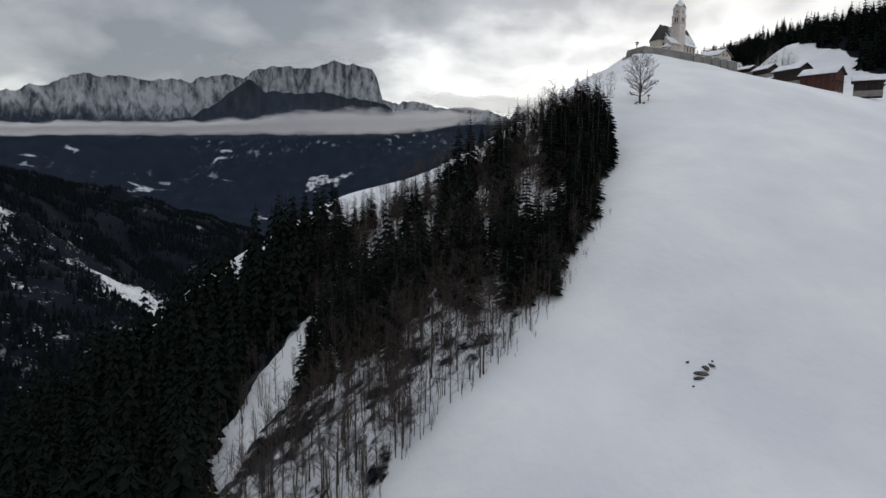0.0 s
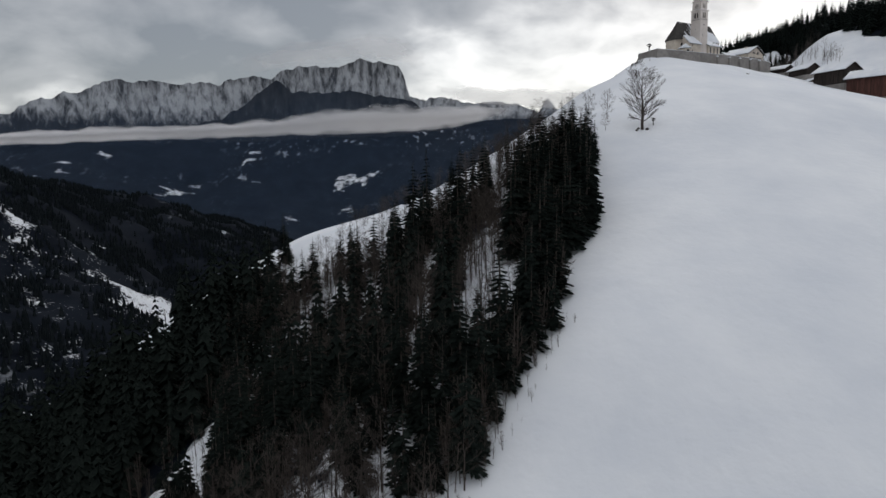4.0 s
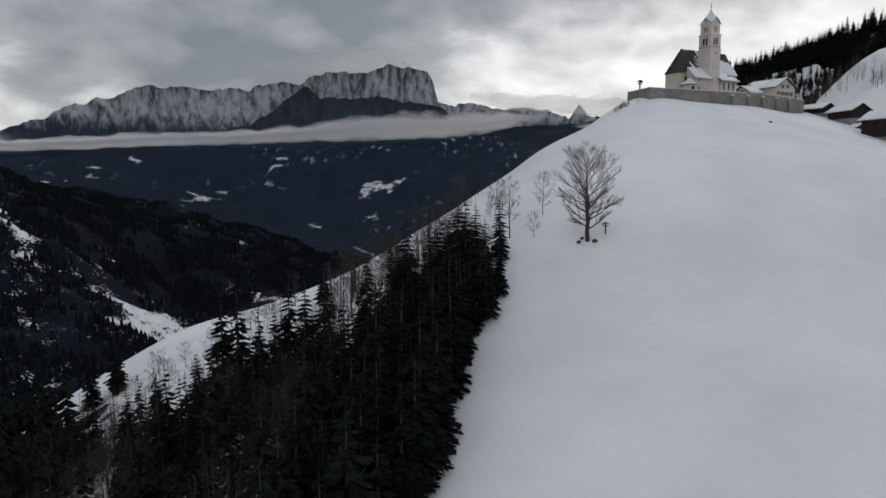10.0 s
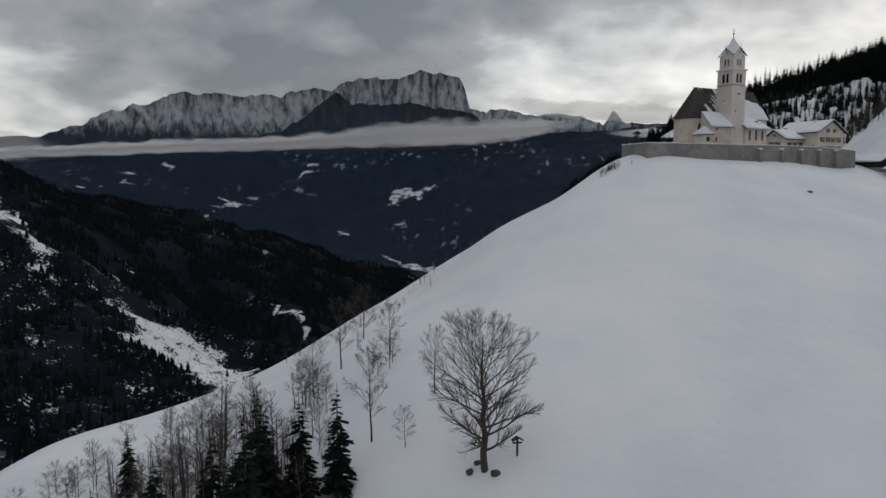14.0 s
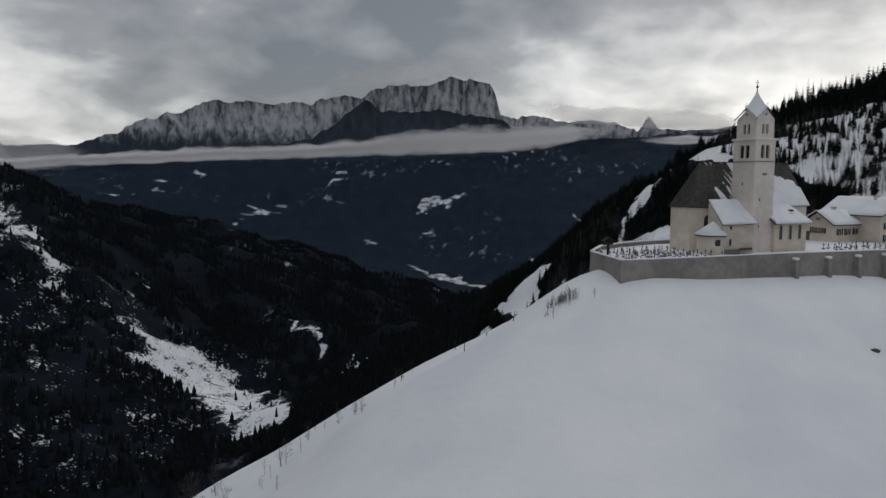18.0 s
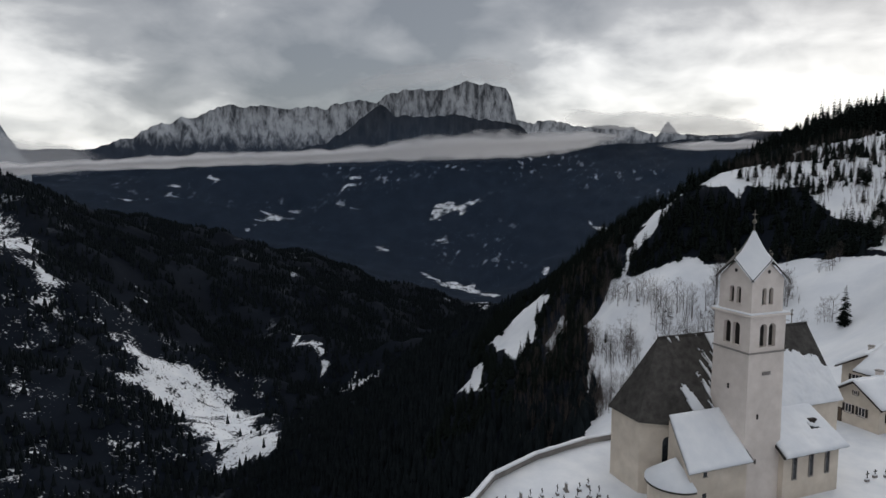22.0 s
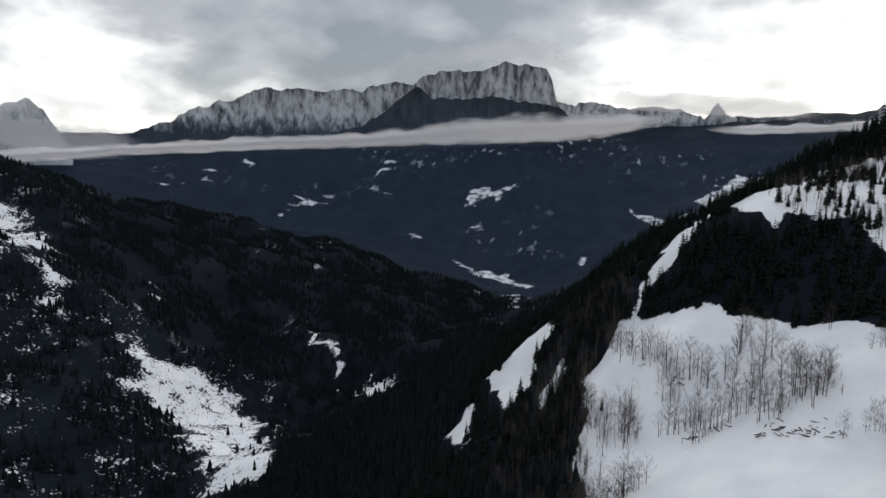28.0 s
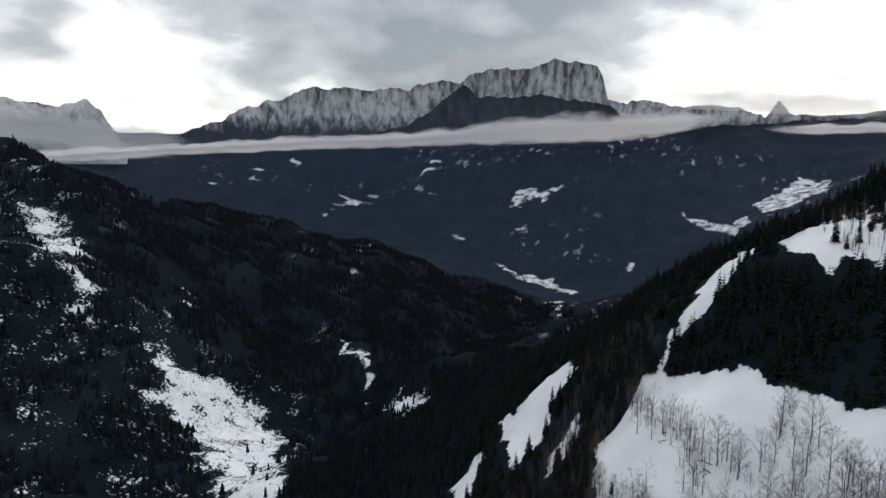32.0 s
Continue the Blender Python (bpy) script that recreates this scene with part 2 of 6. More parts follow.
def ground_material():
    """Snow where the cover is open, needle forest seen from afar where it is closed, its colour holding the shade
    between trees and a bluish distance tint; soil and brush in the ravine wood.
    """
    m = bpy.data.materials.new("ground_cover")
    m.use_nodes = True
    nt = m.node_tree
    n, k, b = nt.nodes.new, nt.links.new, nt.nodes["Principled BSDF"]
    co = n("ShaderNodeTexCoord")
    att = n("ShaderNodeAttribute"); att.attribute_name = "cover"

    def noise_ramp(scale, stops, detail=8.0, stretch=(1, 1, 1)):
        mp, t, r = n("ShaderNodeMapping"), n("ShaderNodeTexNoise"), n("ShaderNodeValToRGB")
        mp.inputs["Scale"].default_value = stretch
        k(co.outputs["Object"], mp.inputs[0]); k(mp.outputs[0], t.inputs["Vector"])
        t.inputs["Scale"].default_value, t.inputs["Detail"].default_value, t.inputs["Roughness"].default_value = scale, detail, 0.6
        el = r.color_ramp.elements
        while len(el) < len(stops):
            el.new(0.5)
        for e, (p, c) in zip(el, stops):
            e.position, e.color = p, (*c, 1)
        k(t.outputs["Fac"], r.inputs[0])
        return t, r

    _, snow = noise_ramp(0.035, [(0.35, SNOW_A), (0.65, SNOW_B)])
    # shade among the trees and bluish distance are put into these near-black stops
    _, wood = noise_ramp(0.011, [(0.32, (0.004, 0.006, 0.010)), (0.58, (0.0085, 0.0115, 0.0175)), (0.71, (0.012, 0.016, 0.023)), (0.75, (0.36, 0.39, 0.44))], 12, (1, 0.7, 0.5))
    _, where = noise_ramp(0.0016, [(0.52, (0, 0, 0)), (0.65, (1, 1, 1))], 3)
    _, fleck = noise_ramp(0.026, [(0.585, (0, 0, 0)), (0.67, (1, 1, 1))], 9, (1, 0.5, 0.3))
    both = n("ShaderNodeMath"); both.operation = "MULTIPLY"
    k(where.outputs[0], both.inputs[0]); k(fleck.outputs[0], both.inputs[1])
    flecked = n("ShaderNodeMix"); flecked.data_type = "RGBA"
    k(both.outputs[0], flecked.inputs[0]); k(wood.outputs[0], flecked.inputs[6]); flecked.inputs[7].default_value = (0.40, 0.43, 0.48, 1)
    edge, _ = noise_ramp(0.03, [(0, (0, 0, 0)), (1, (1, 1, 1))], 9)
    fine, _ = noise_ramp(0.22, [(0, (0, 0, 0)), (1, (1, 1, 1))], 7)
    blend = n("ShaderNodeMix"); blend.data_type = "FLOAT"; blend.inputs[0].default_value = 0.5
    k(edge.outputs["Fac"], blend.inputs[2]); k(fine.outputs["Fac"], blend.inputs[3])
    add = n("ShaderNodeMath"); add.operation = "ADD"
    k(att.outputs["Fac"], add.inputs[0]); k(blend.outputs[0], add.inputs[1])
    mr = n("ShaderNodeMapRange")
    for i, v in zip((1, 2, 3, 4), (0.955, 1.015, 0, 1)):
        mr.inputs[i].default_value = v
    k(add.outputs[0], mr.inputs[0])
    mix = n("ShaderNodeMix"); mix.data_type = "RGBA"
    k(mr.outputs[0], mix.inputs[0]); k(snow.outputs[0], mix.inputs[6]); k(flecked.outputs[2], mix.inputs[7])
    k(mix.outputs[2], b.inputs["Base Color"])
    b.inputs["Roughness"].default_value, b.inputs["Specular IOR Level"].default_value = 0.8, 0.03
    bump, t3 = n("ShaderNodeBump"), n("ShaderNodeTexNoise")
    k(co.outputs["Object"], t3.inputs["Vector"]); t3.inputs["Scale"].default_value = 0.5; t3.inputs["Detail"].default_value = 7
    bump.inputs["Strength"].default_value, bump.inputs["Distance"].default_value = 0.25, 0.4
    k(t3.outputs["Fac"], bump.inputs["Height"]); k(bump.outputs[0], b.inputs["Normal"])
    return m


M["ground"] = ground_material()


# ---------------------------------------------------------------- mesh helpers
def finish(bm, name, mat, smooth=False):
    me = bpy.data.meshes.new(name)
    bm.normal_update()
    bm.to_mesh(me)
    bm.free()
    me.materials.append(mat)
    if smooth:
        me.polygons.foreach_set("use_smooth", [True] * len(me.polygons))
    return me


def part(name, bm, mat, parent=None, label="", smooth=False):
    ob = new(name, finish(bm, name, mat, smooth) if isinstance(bm, bmesh.types.BMesh) else bm)
    if parent:
        ob.parent = parent
    return tagged(ob, label)


def empty(name, m=None, **tags):
    ob = new(name)
    if m is not None:
        ob.matrix_basis = m
    return tagged(ob, **tags)


def box(bm, x0, x1, y0, y1, z0, z1, bevel=0.0):
    r = bmesh.ops.create_cube(bm, size=1, matrix=Matrix.Translation(((x0 + x1) / 2, (y0 + y1) / 2, (z0 + z1) / 2)) @ Matrix.Diagonal((x1 - x0, y1 - y0, z1 - z0, 1)))
    if bevel:
        bmesh.ops.bevel(bm, geom=list({e for v in r["verts"] for e in v.link_edges}), offset=bevel, segments=1, affect="EDGES")
    return bm


def prism(bm, ring, z0, z1):
    """A closed solid over a ring of (x, y) points, counter-clockwise; z1 may be a list of heights."""
    n = len(ring)
    tops = z1 if isinstance(z1, (list, tuple)) else [z1] * n
    lo = [bm.verts.new((x, y, z0)) for x, y in ring]
    hi = [bm.verts.new((x, y, t)) for (x, y), t in zip(ring, tops)]
    for i in range(n):
        bm.faces.new((lo[i], lo[(i + 1) % n], hi[(i + 1) % n], hi[i]))
    bm.faces.new(hi)
    bm.faces.new(lo[::-1])
    return bm


def slab(bm, quad, thick):
    """A plate of that thickness, its top through the corners of quad (counter-clockwise from above)."""
    q = [Vector(p) for p in quad]
    nrm = (q[1] - q[0]).cross(q[2] - q[0]).normalized()
    hi = [bm.verts.new(p) for p in q]
    lo = [bm.verts.new(p - nrm * thick) for p in q]
    n = len(q)
    bm.faces.new(hi)
    bm.faces.new(lo[::-1])
    for i in range(n):
        bm.faces.new((lo[i], lo[(i + 1) % n], hi[(i + 1) % n], hi[i]))
    return bm


def tube(bm, a, b, ra, rb, sides=6):
    a, b = Vector(a), Vector(b)
    d = (b - a).normalized()
    s = d.orthogonal().normalized()
    t = d.cross(s)
    rings = []
    for c, r in ((a, ra), (b, rb)):
        rings.append([bm.verts.new(c + (s * math.cos(2 * math.pi * i / sides) + t * math.sin(2 * math.pi * i / sides)) * r) for i in range(sides)])
    for i in range(sides):
        j = (i + 1) % sides
        bm.faces.new((rings[0][i], rings[0][j], rings[1][j], rings[1][i]))
    bm.faces.new(rings[1])
    bm.faces.new(rings[0][::-1])
    return bm


# ---------------------------------------------------------------- the land
# heights of the land fitted to the camera's sightlines and skylines, by region: x, y, z
SPUR = [(-25, -24, -4.2), (-31, -9, -4.8), (-11, -18, -4.2), (3, -9, -4.8), (15, -3, -5.3), (35, 10, -7), (12, -27, -12.2),
        (-36, -22, -6.7), (-49, -20, -15.4), (-64, -45, -22.9), (-78, -50, -35.7), (-94, -60, -44.4), (-110, -60, -55.2), (-138, -60, -67.6), (-166, -65, -74.8),
        (-55, -127, -40.3), (-63, -116, -36.8), (-75, -181, -61.5), (-88, -219, -76), (-80, -257, -99),
        (-118, -268, -104), (24, -88, -29), (50, -10, -15.2), (62, -38, -24), (-110, -94, -53.1), (-146, -179, -102)]
CREST = [(-182, -45, -81.2), (-166, -35, -77.4), (-142, -25, -70.2), (-118, -20, -58.6), (-106, -12, -51.9), (-94, -10, -44.9), (-82, -5, -37.6), (-70, 5, -31),
         (-58, 10, -24.4), (-46, 20, -19.1), (-38, 6, -18.3)]
FLANK = [(60, -150, -60), (70, -260, -98), (-122, -362, -158), (0, -420, -175), (120, -60, -36), (130, 40, -22), (-200, -200, -140),
         (-260, -300, -215), (-230, -80, -112), (-150, 5, -91.9), (-120, 10, -79.6), (-95, 20, -65.3), (-75, 30, -48.9), (-60, 35, -38), (-42, 42, -28), (-100, 60, -84),
         (5, 20, -2.5), (30, 35, -1.6), (45, 55, -2.5), (-5, 45, -12)]
BOWL = [(20, 100, -27), (70, 140, -29), (80, 220, -39), (102, 287, -42), (87, 336, -38), (86, 391, -29), (47, 377, -64), (10, 429, -50),
        (-24, 449, -78), (-4, 492, -53), (22, 473, -37), (16, 527, -18), (63, 545, 20), (107, 559, 40), (81, 424, -25),
        (-109, 429, -130), (-82, 533, -106), (-70, 544, -82), (30, 300, -66), (-40, 300, -110), (-60, 150, -95), (150, 345, -5)]
HILL = [(182, 586, 50), (301, 580, 90), (422, 807, 122), (394, 974, 150), (201, 289, 55), (162, 213, 18), (250, 120, 5), (275, 670, 102),
        (154, 699, 64), (563, 707, 190), (-146, 940, -155), (-60, 750, -75), (60, 1200, -60), (250, 1700, -120), (700, 0, 150), (500, 1500, 120)]
VALLEY = [(-200, 200, -215), (-320, 450, -320), (-474, 1044, -388), (-608, 884, -398), (-648, 935, -388), (-864, 907, -278),
          (-954, 817, -208), (-713, 1276, -348), (-734, 676, -300), (-1386, 1057, 0), (-420, 1600, -430), (-496, 2582, -455),
          (-622, 2948, -485), (-273, 2404, -440), (-500, 0, -285), (-900, 300, -150), (-1400, 500, 90), (-600, -400, -250),
          (-1200, -400, 10), (-350, 150, -270)]
FAR = [(-1569, 1112, 78), (-1468, 1253, 18), (-1407, 1468, -52), (-1347, 1909, -155), (-1098, 2284, -270), (-2245, 3729, 140),
       (-3258, 2855, 40), (161, 3063, -185), (472, 3648, -40), (-1818, 3346, -160),
       (-800, 3560, -170), (-1900, 2500, -330), (-2400, 1900, -120), (1500, 2500, 300), (1800, 0, 500), (-2500, 300, 500),
       (-600, -1500, -300), (1000, -1500, 100), (-2500, -1500, 300), (1500, 4300, 350), (-2484, 3467, 135), (-2033, 3743, 150), (-1481, 3989, 175), (-900, 4155, 185), (-377, 4233, 205), (151, 4247, 245), (603, 4208, 275)]
SPOTS = np.array(SPUR + CREST + FLANK + BOWL + HILL + VALLEY + FAR, float)


def kernel(d):
    return np.sqrt(d * d + 144.0)


def solve_land():
    p = SPOTS[:, :2] / 1.0
    n = len(p)
    a = kernel(np.linalg.norm(p[:, None] - p[None], axis=2)) - np.eye(n) * 0.02
    q = np.c_[np.ones(n), p]
    m = np.block([[a, q], [q.T, np.zeros((3, 3))]])
    return np.linalg.solve(m, np.r_[SPOTS[:, 2], 0, 0, 0])


LAND = solve_land()


def land(x, y):
    """Height of the ground, without its small relief."""
    x, y = np.atleast_1d(np.asarray(x, float)), np.atleast_1d(np.asarray(y, float))
    out = LAND[-3] + LAND[-2] * x + LAND[-1] * y
    for (px, py, _), w in zip(SPOTS, LAND[:-3]):
        out = out + w * kernel(np.hypot(x - px, y - py))
    return out


def relief(x, y):
    """Small relief, growing with the distance from the church hill."""
    far = np.clip((np.hypot(x + 40, y + 60) - 260) / 900, 0, 1)
    out = np.zeros_like(x)
    for i in range(len(x)):
        p = Vector((x[i] / 260, y[i] / 260, 3.3))
        if far[i] > 0:
            out[i] += far[i] * (70 - 52 * min(1.0, max(0.0, (y[i] - 1700) / 900))) * noise.fractal(p, 0.9, 2.1, 6)
        out[i] += 0.35 * noise.noise(Vector((x[i] / 14, y[i] / 14, 1.7)))
    return out


def graded(lo, core0, core1, hi, step, grow):
    mid = list(np.arange(core0, core1 + 0.1, step))
    a, s, left = core0, step, []
    while a > lo:
        s = min(s * grow, 60)
        a -= s
        left.append(a)
    b, s, right = core1, step, []
    while b < hi:
        s = min(s * grow, 26)
        b += s
        right.append(b)
    return np.array(left[::-1] + mid + right)


# open ground among the woods, as outlines on the plan
OPEN = [
    [(-23, 342), (-26, 382), (-27, 448), (-13, 492), (1, 499), (27, 471), (58, 441), (85, 426), (104, 409), (130, 385), (160, 300), (120, 200), (95, 286)],
    [(-20, 342), (95, 300), (160, 300), (216, 300), (214, 60), (120, 30), (20, 60), (-20, 120), (-24, 250)],
    [(70, 571), (112, 617), (154, 630), (180, 631), (171, 596), (132, 564), (100, 539), (91, 513), (74, 529)],
    [(0, 522), (15, 543), (27, 611), (54, 690), (54, 578), (36, 549), (24, 524), (7, 507)],
    [(-125, 568), (-106, 604), (-92, 671), (-69, 580), (-77, 523), (-82, 466), (-100, 494)],
    [(-148, 512), (-141, 552), (-113, 479), (-116, 448)],
    [(-61, 462), (-57, 511), (-45, 474), (-51, 437)],
]
FAR_OPEN = [
    [(-887, 901), (-865, 925), (-790, 921), (-748, 955), (-690, 969), (-649, 960), (-560, 850), (-466, 732), (-432, 682), (-416, 626), (-485, 642), (-517, 672), (-597, 722), (-705, 804), (-741, 794), (-789, 827)],
    [(-1412, 1064), (-1327, 1035), (-1235, 1013), (-1110, 941), (-1032, 882), (-1008, 888), (-965, 858), (-973, 833), (-1013, 837), (-1052, 862), (-1101, 888), (-1137, 889), (-1293, 971)],
    [(-778, 1358), (-708, 1303), (-638, 1272), (-630, 1245), (-653, 1236), (-724, 1268)],
]
FAR_GAPS = [
    [(-645, 1230), (-618, 1223), (-564, 1145), (-601, 1169)],
    [(-577, 1206), (-526, 1211), (-450, 1191), (-461, 1079), (-479, 1046)],
    [(-1064, 1289), (-1048, 1328), (-1036, 1296), (-1026, 1244)],
    [(-1020, 1141), (-1004, 1151), (-944, 1082), (-958, 1076)],
    [(-1059, 1112), (-1028, 1111), (-991, 1077), (-1010, 1073)],
    [(-1103, 1070), (-1075, 1066), (-1058, 1038)],
    [(-501, 906), (-475, 935), (-412, 831)],
]
# fields and hamlets far down the valley
HAMLETS = [
    [(-1916, 2989), (-1936, 3143), (-1921, 3336), (-1869, 3308), (-1781, 3405), (-1766, 3349), (-1842, 3236), (-1893, 3111), (-1885, 2976)],
    [(-1001, 3482), (-1025, 3612), (-977, 3705), (-853, 3690), (-831, 3752), (-718, 3724), (-807, 3696), (-833, 3601), (-933, 3625), (-951, 3512)],
    [(-1616, 3482), (-1452, 3506), (-1457, 3458), (-1521, 3463), (-1598, 3442)],
    [(-1626, 3624), (-1600, 3752), (-1522, 3822), (-1521, 3750), (-1575, 3627)],
    [(-916, 3334), (-851, 3336), (-852, 3298), (-902, 3278)],
    [(-1205, 3131), (-1120, 3105), (-1112, 3049), (-1171, 3067)],
    [(-2599, 2911), (-2565, 3005), (-2518, 2971), (-2556, 2884)],
]
VILLAGES = [
    [(-2495, 3109), (-2488, 3254), (-2408, 3119), (-2399, 3033)],
    [(-2406, 3389), (-2311, 3381), (-2301, 3344), (-2369, 3352)],
    [(197, 3442), (288, 3545), (429, 3758), (547, 3692), (525, 3516), (337, 3247), (246, 3241)],
    [(-125, 3485), (-66, 3377), (107, 3163), (140, 3060), (126, 2975), (-63, 3304)],
    [(118, 3190), (167, 3266), (190, 3100), (127, 3022)],
    [(-944, 2999), (-781, 2921), (-641, 3006), (-473, 2746), (-464, 2638), (-655, 2845), (-788, 2853)],
    [(-491, 2343), (-494, 2560), (-400, 2100), (-358, 1821)],
    [(-307, 2984), (-268, 2957), (-265, 2876), (-299, 2922)],
]
# the wood of the ravine ends along this line at the meadow
EDGE_Y = [-330, -300, -273, -253, -238, -219, -196, -181, -153, -139, -125, -110, -95, -84]
EDGE_X = [-202, -170, -134, -111, -101, -89, -84, -77, -74, -69, -75, -88, -100, -125]


def signed(poly, x, y):
    """Distance to an outline, negative inside."""
    d = np.full(x.shape, 1e9)
    inside = np.zeros(x.shape, bool)
    for (ax, ay), (bx, by) in zip(poly, poly[1:] + poly[:1]):
        dx, dy = bx - ax, by - ay
        s = np.clip(((x - ax) * dx + (y - ay) * dy) / (dx * dx + dy * dy), 0, 1)
        d = np.minimum(d, np.hypot(x - ax - s * dx, y - ay - s * dy))
        cross = (ay > y) != (by > y)
        inside ^= cross & (x < (bx - ax) * (y - ay) / (by - ay + 1e-12) + ax)
    return np.where(inside, -d, d)


# spruce belt above the bowl, the open hilltop behind it, and the thin wood round the slide on the opposite slope
BELT = [(1, 500), (32, 460), (62, 438), (88, 418), (115, 393), (141, 375), (152, 400), (140, 432), (125, 472), (90, 503), (64, 528), (36, 540), (20, 514)]
HILLTOP = [(66, 540), (92, 531), (128, 495), (150, 440), (156, 395), (145, 370), (160, 300), (172, 205), (183, 240), (191, 280), (225, 350), (296, 500), (296, 568), (212, 640), (160, 632), (110, 625)]
BROWN_WOOD = [(-17, 290), (-62, 290), (-78, 420), (-48, 560), (-6, 575), (-6, 505), (-30, 450)]
THIN_WOOD = [(-1500, 1120), (-1180, 1030), (-1060, 1000), (-920, 1035), (-790, 1075), (-600, 1040), (-440, 700), (-560, 300), (-1000, 480), (-1500, 760)]


def wood_depth(x, y):
    """How far inside the ravine wood a place lies."""
    return np.minimum(np.interp(y, EDGE_Y, EDGE_X) - x, np.interp(x, [-260, -205, -176, -152, -127, -105, -85], [-132, -116, -96, -122, -128, -114, -104]) - y)


def gap_snow(x, y):
    """Open snow patches inside the ravine wood."""
    return (((x + 167) / 11) ** 2 + ((y + 208) / 37) ** 2 < 1) | (((x + 99) / 6) ** 2 + ((y + 197) / 13) ** 2 < 1) | (((x + 112) / 5) ** 2 + ((y + 163) / 11) ** 2 < 1) | (((x + 101) / 5) ** 2 + ((y + 136) / 9) ** 2 < 1)


def cover(x, y):
    """1: closed woods, 0: open snow."""
    sway = 2.5 + 0.012 * np.abs(x)
    x, y = x + sway * (np.sin(y / 13 + x / 29) + 0.6 * np.sin(y / 5.3)), y + sway * (np.sin(x / 11 - y / 37) + 0.6 * np.sin(x / 4.7 + 1))
    out = np.clip((np.hypot((x + 40) / 1.0, (y + 150) / 1.4) - 250) / 40, 0, 1)
    out = np.where((x > -60) & (y < 120), 0.0, out)
    out = np.where((y > -78) & (y < 40) & (x > -240) & (x < 0), np.clip((-190 - x) / 80, 0, 0.6), out)
    out = np.where((x < -62) & (x > -230) & (y > -140) & (y < -60) & (wood_depth(x, y) < 0), 0.0, out)
    out = np.minimum(out, np.clip(0.588 + signed(THIN_WOOD, x, y) / 160, 0.588, 1))
    wood = np.clip(wood_depth(x, y) / 6, 0, 1) * np.where(gap_snow(x, y), 0.1, np.where(x < -176, 0.74, 0.47))
    out = np.maximum(out, np.where((y < -60) & (y > -420) & (x < -60), wood, 0))
    for poly in OPEN + FAR_OPEN + FAR_GAPS:
        r = 5 + 0.008 * abs(poly[0][0]) + 0.006 * abs(poly[0][1])
        out = np.minimum(out, np.clip(signed(poly, x, y) / (2 * r) + 0.5, 0.1 if abs(poly[0][0]) < 400 else 0.435, 1))
    out = np.minimum(out, np.clip(signed(HILLTOP, x, y) / 14 + 0.55, 0.15, 1))
    out = np.minimum(out, np.clip(signed(BROWN_WOOD, x, y) / 14 + 0.6, 0.7, 1))
    out = np.maximum(out, np.clip(0.6 - signed(BELT, x, y) / 12, 0, 1))
    for poly in HAMLETS + VILLAGES:
        out = np.minimum(out, np.clip(signed(poly, x, y) / 60 + 0.54, 0.468, 1))
    return out


def build_ground():
    xs = graded(-4600, -200, 110, 2600, 3.0, 1.04)
    ys = graded(-2200, -380, 120, 4700, 3.0, 1.03)
    X, Y = np.meshgrid(xs, ys)
    x, y = X.ravel(), Y.ravel()
    z = land(x, y) + relief(x, y)
    me = bpy.data.meshes.new("ground")
    nx, ny = len(xs), len(ys)
    i = (np.arange(ny - 1)[:, None] * nx + np.arange(nx - 1)[None]).ravel()
    faces = np.stack([i, i + 1, i + nx + 1, i + nx], 1)
    me.from_pydata(np.stack([x, y, z], 1).tolist(), [], faces.tolist())
    a = me.attributes.new("cover", "FLOAT", "POINT")
    shade = cover(x, y)
    a.data.foreach_set("value", shade)
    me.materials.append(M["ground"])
    me.polygons.foreach_set("use_smooth", [True] * len(me.polygons))
    return tagged(new("ground", me), "snow-covered alpine meadow, ravine and wooded valley slopes", "ground", kind="structure"), (xs, ys, z.reshape(ny, nx), shade.reshape(ny, nx))


ground, GRID = build_ground()


def height(x, y):
    """Height of the built ground at a place."""
    xs, ys, z, _ = GRID
    i = min(max(int(np.searchsorted(xs, x)) - 1, 0), len(xs) - 2)
    j = min(max(int(np.searchsorted(ys, y)) - 1, 0), len(ys) - 2)
    u, v = (x - xs[i]) / (xs[i + 1] - xs[i]), (y - ys[j]) / (ys[j + 1] - ys[j])
    return float((z[j, i] * (1 - u) + z[j, i + 1] * u) * (1 - v) + (z[j + 1, i] * (1 - u) + z[j + 1, i + 1] * u) * v)


def heights(x, y):
    """The same for arrays."""
    xs, ys, z, _ = GRID
    i = np.clip(np.searchsorted(xs, x) - 1, 0, len(xs) - 2)
    j = np.clip(np.searchsorted(ys, y) - 1, 0, len(ys) - 2)
    u, v = (x - xs[i]) / (xs[i + 1] - xs[i]), (y - ys[j]) / (ys[j + 1] - ys[j])
    return (z[j, i] * (1 - u) + z[j, i + 1] * u) * (1 - v) + (z[j + 1, i] * (1 - u) + z[j + 1, i + 1] * u) * v


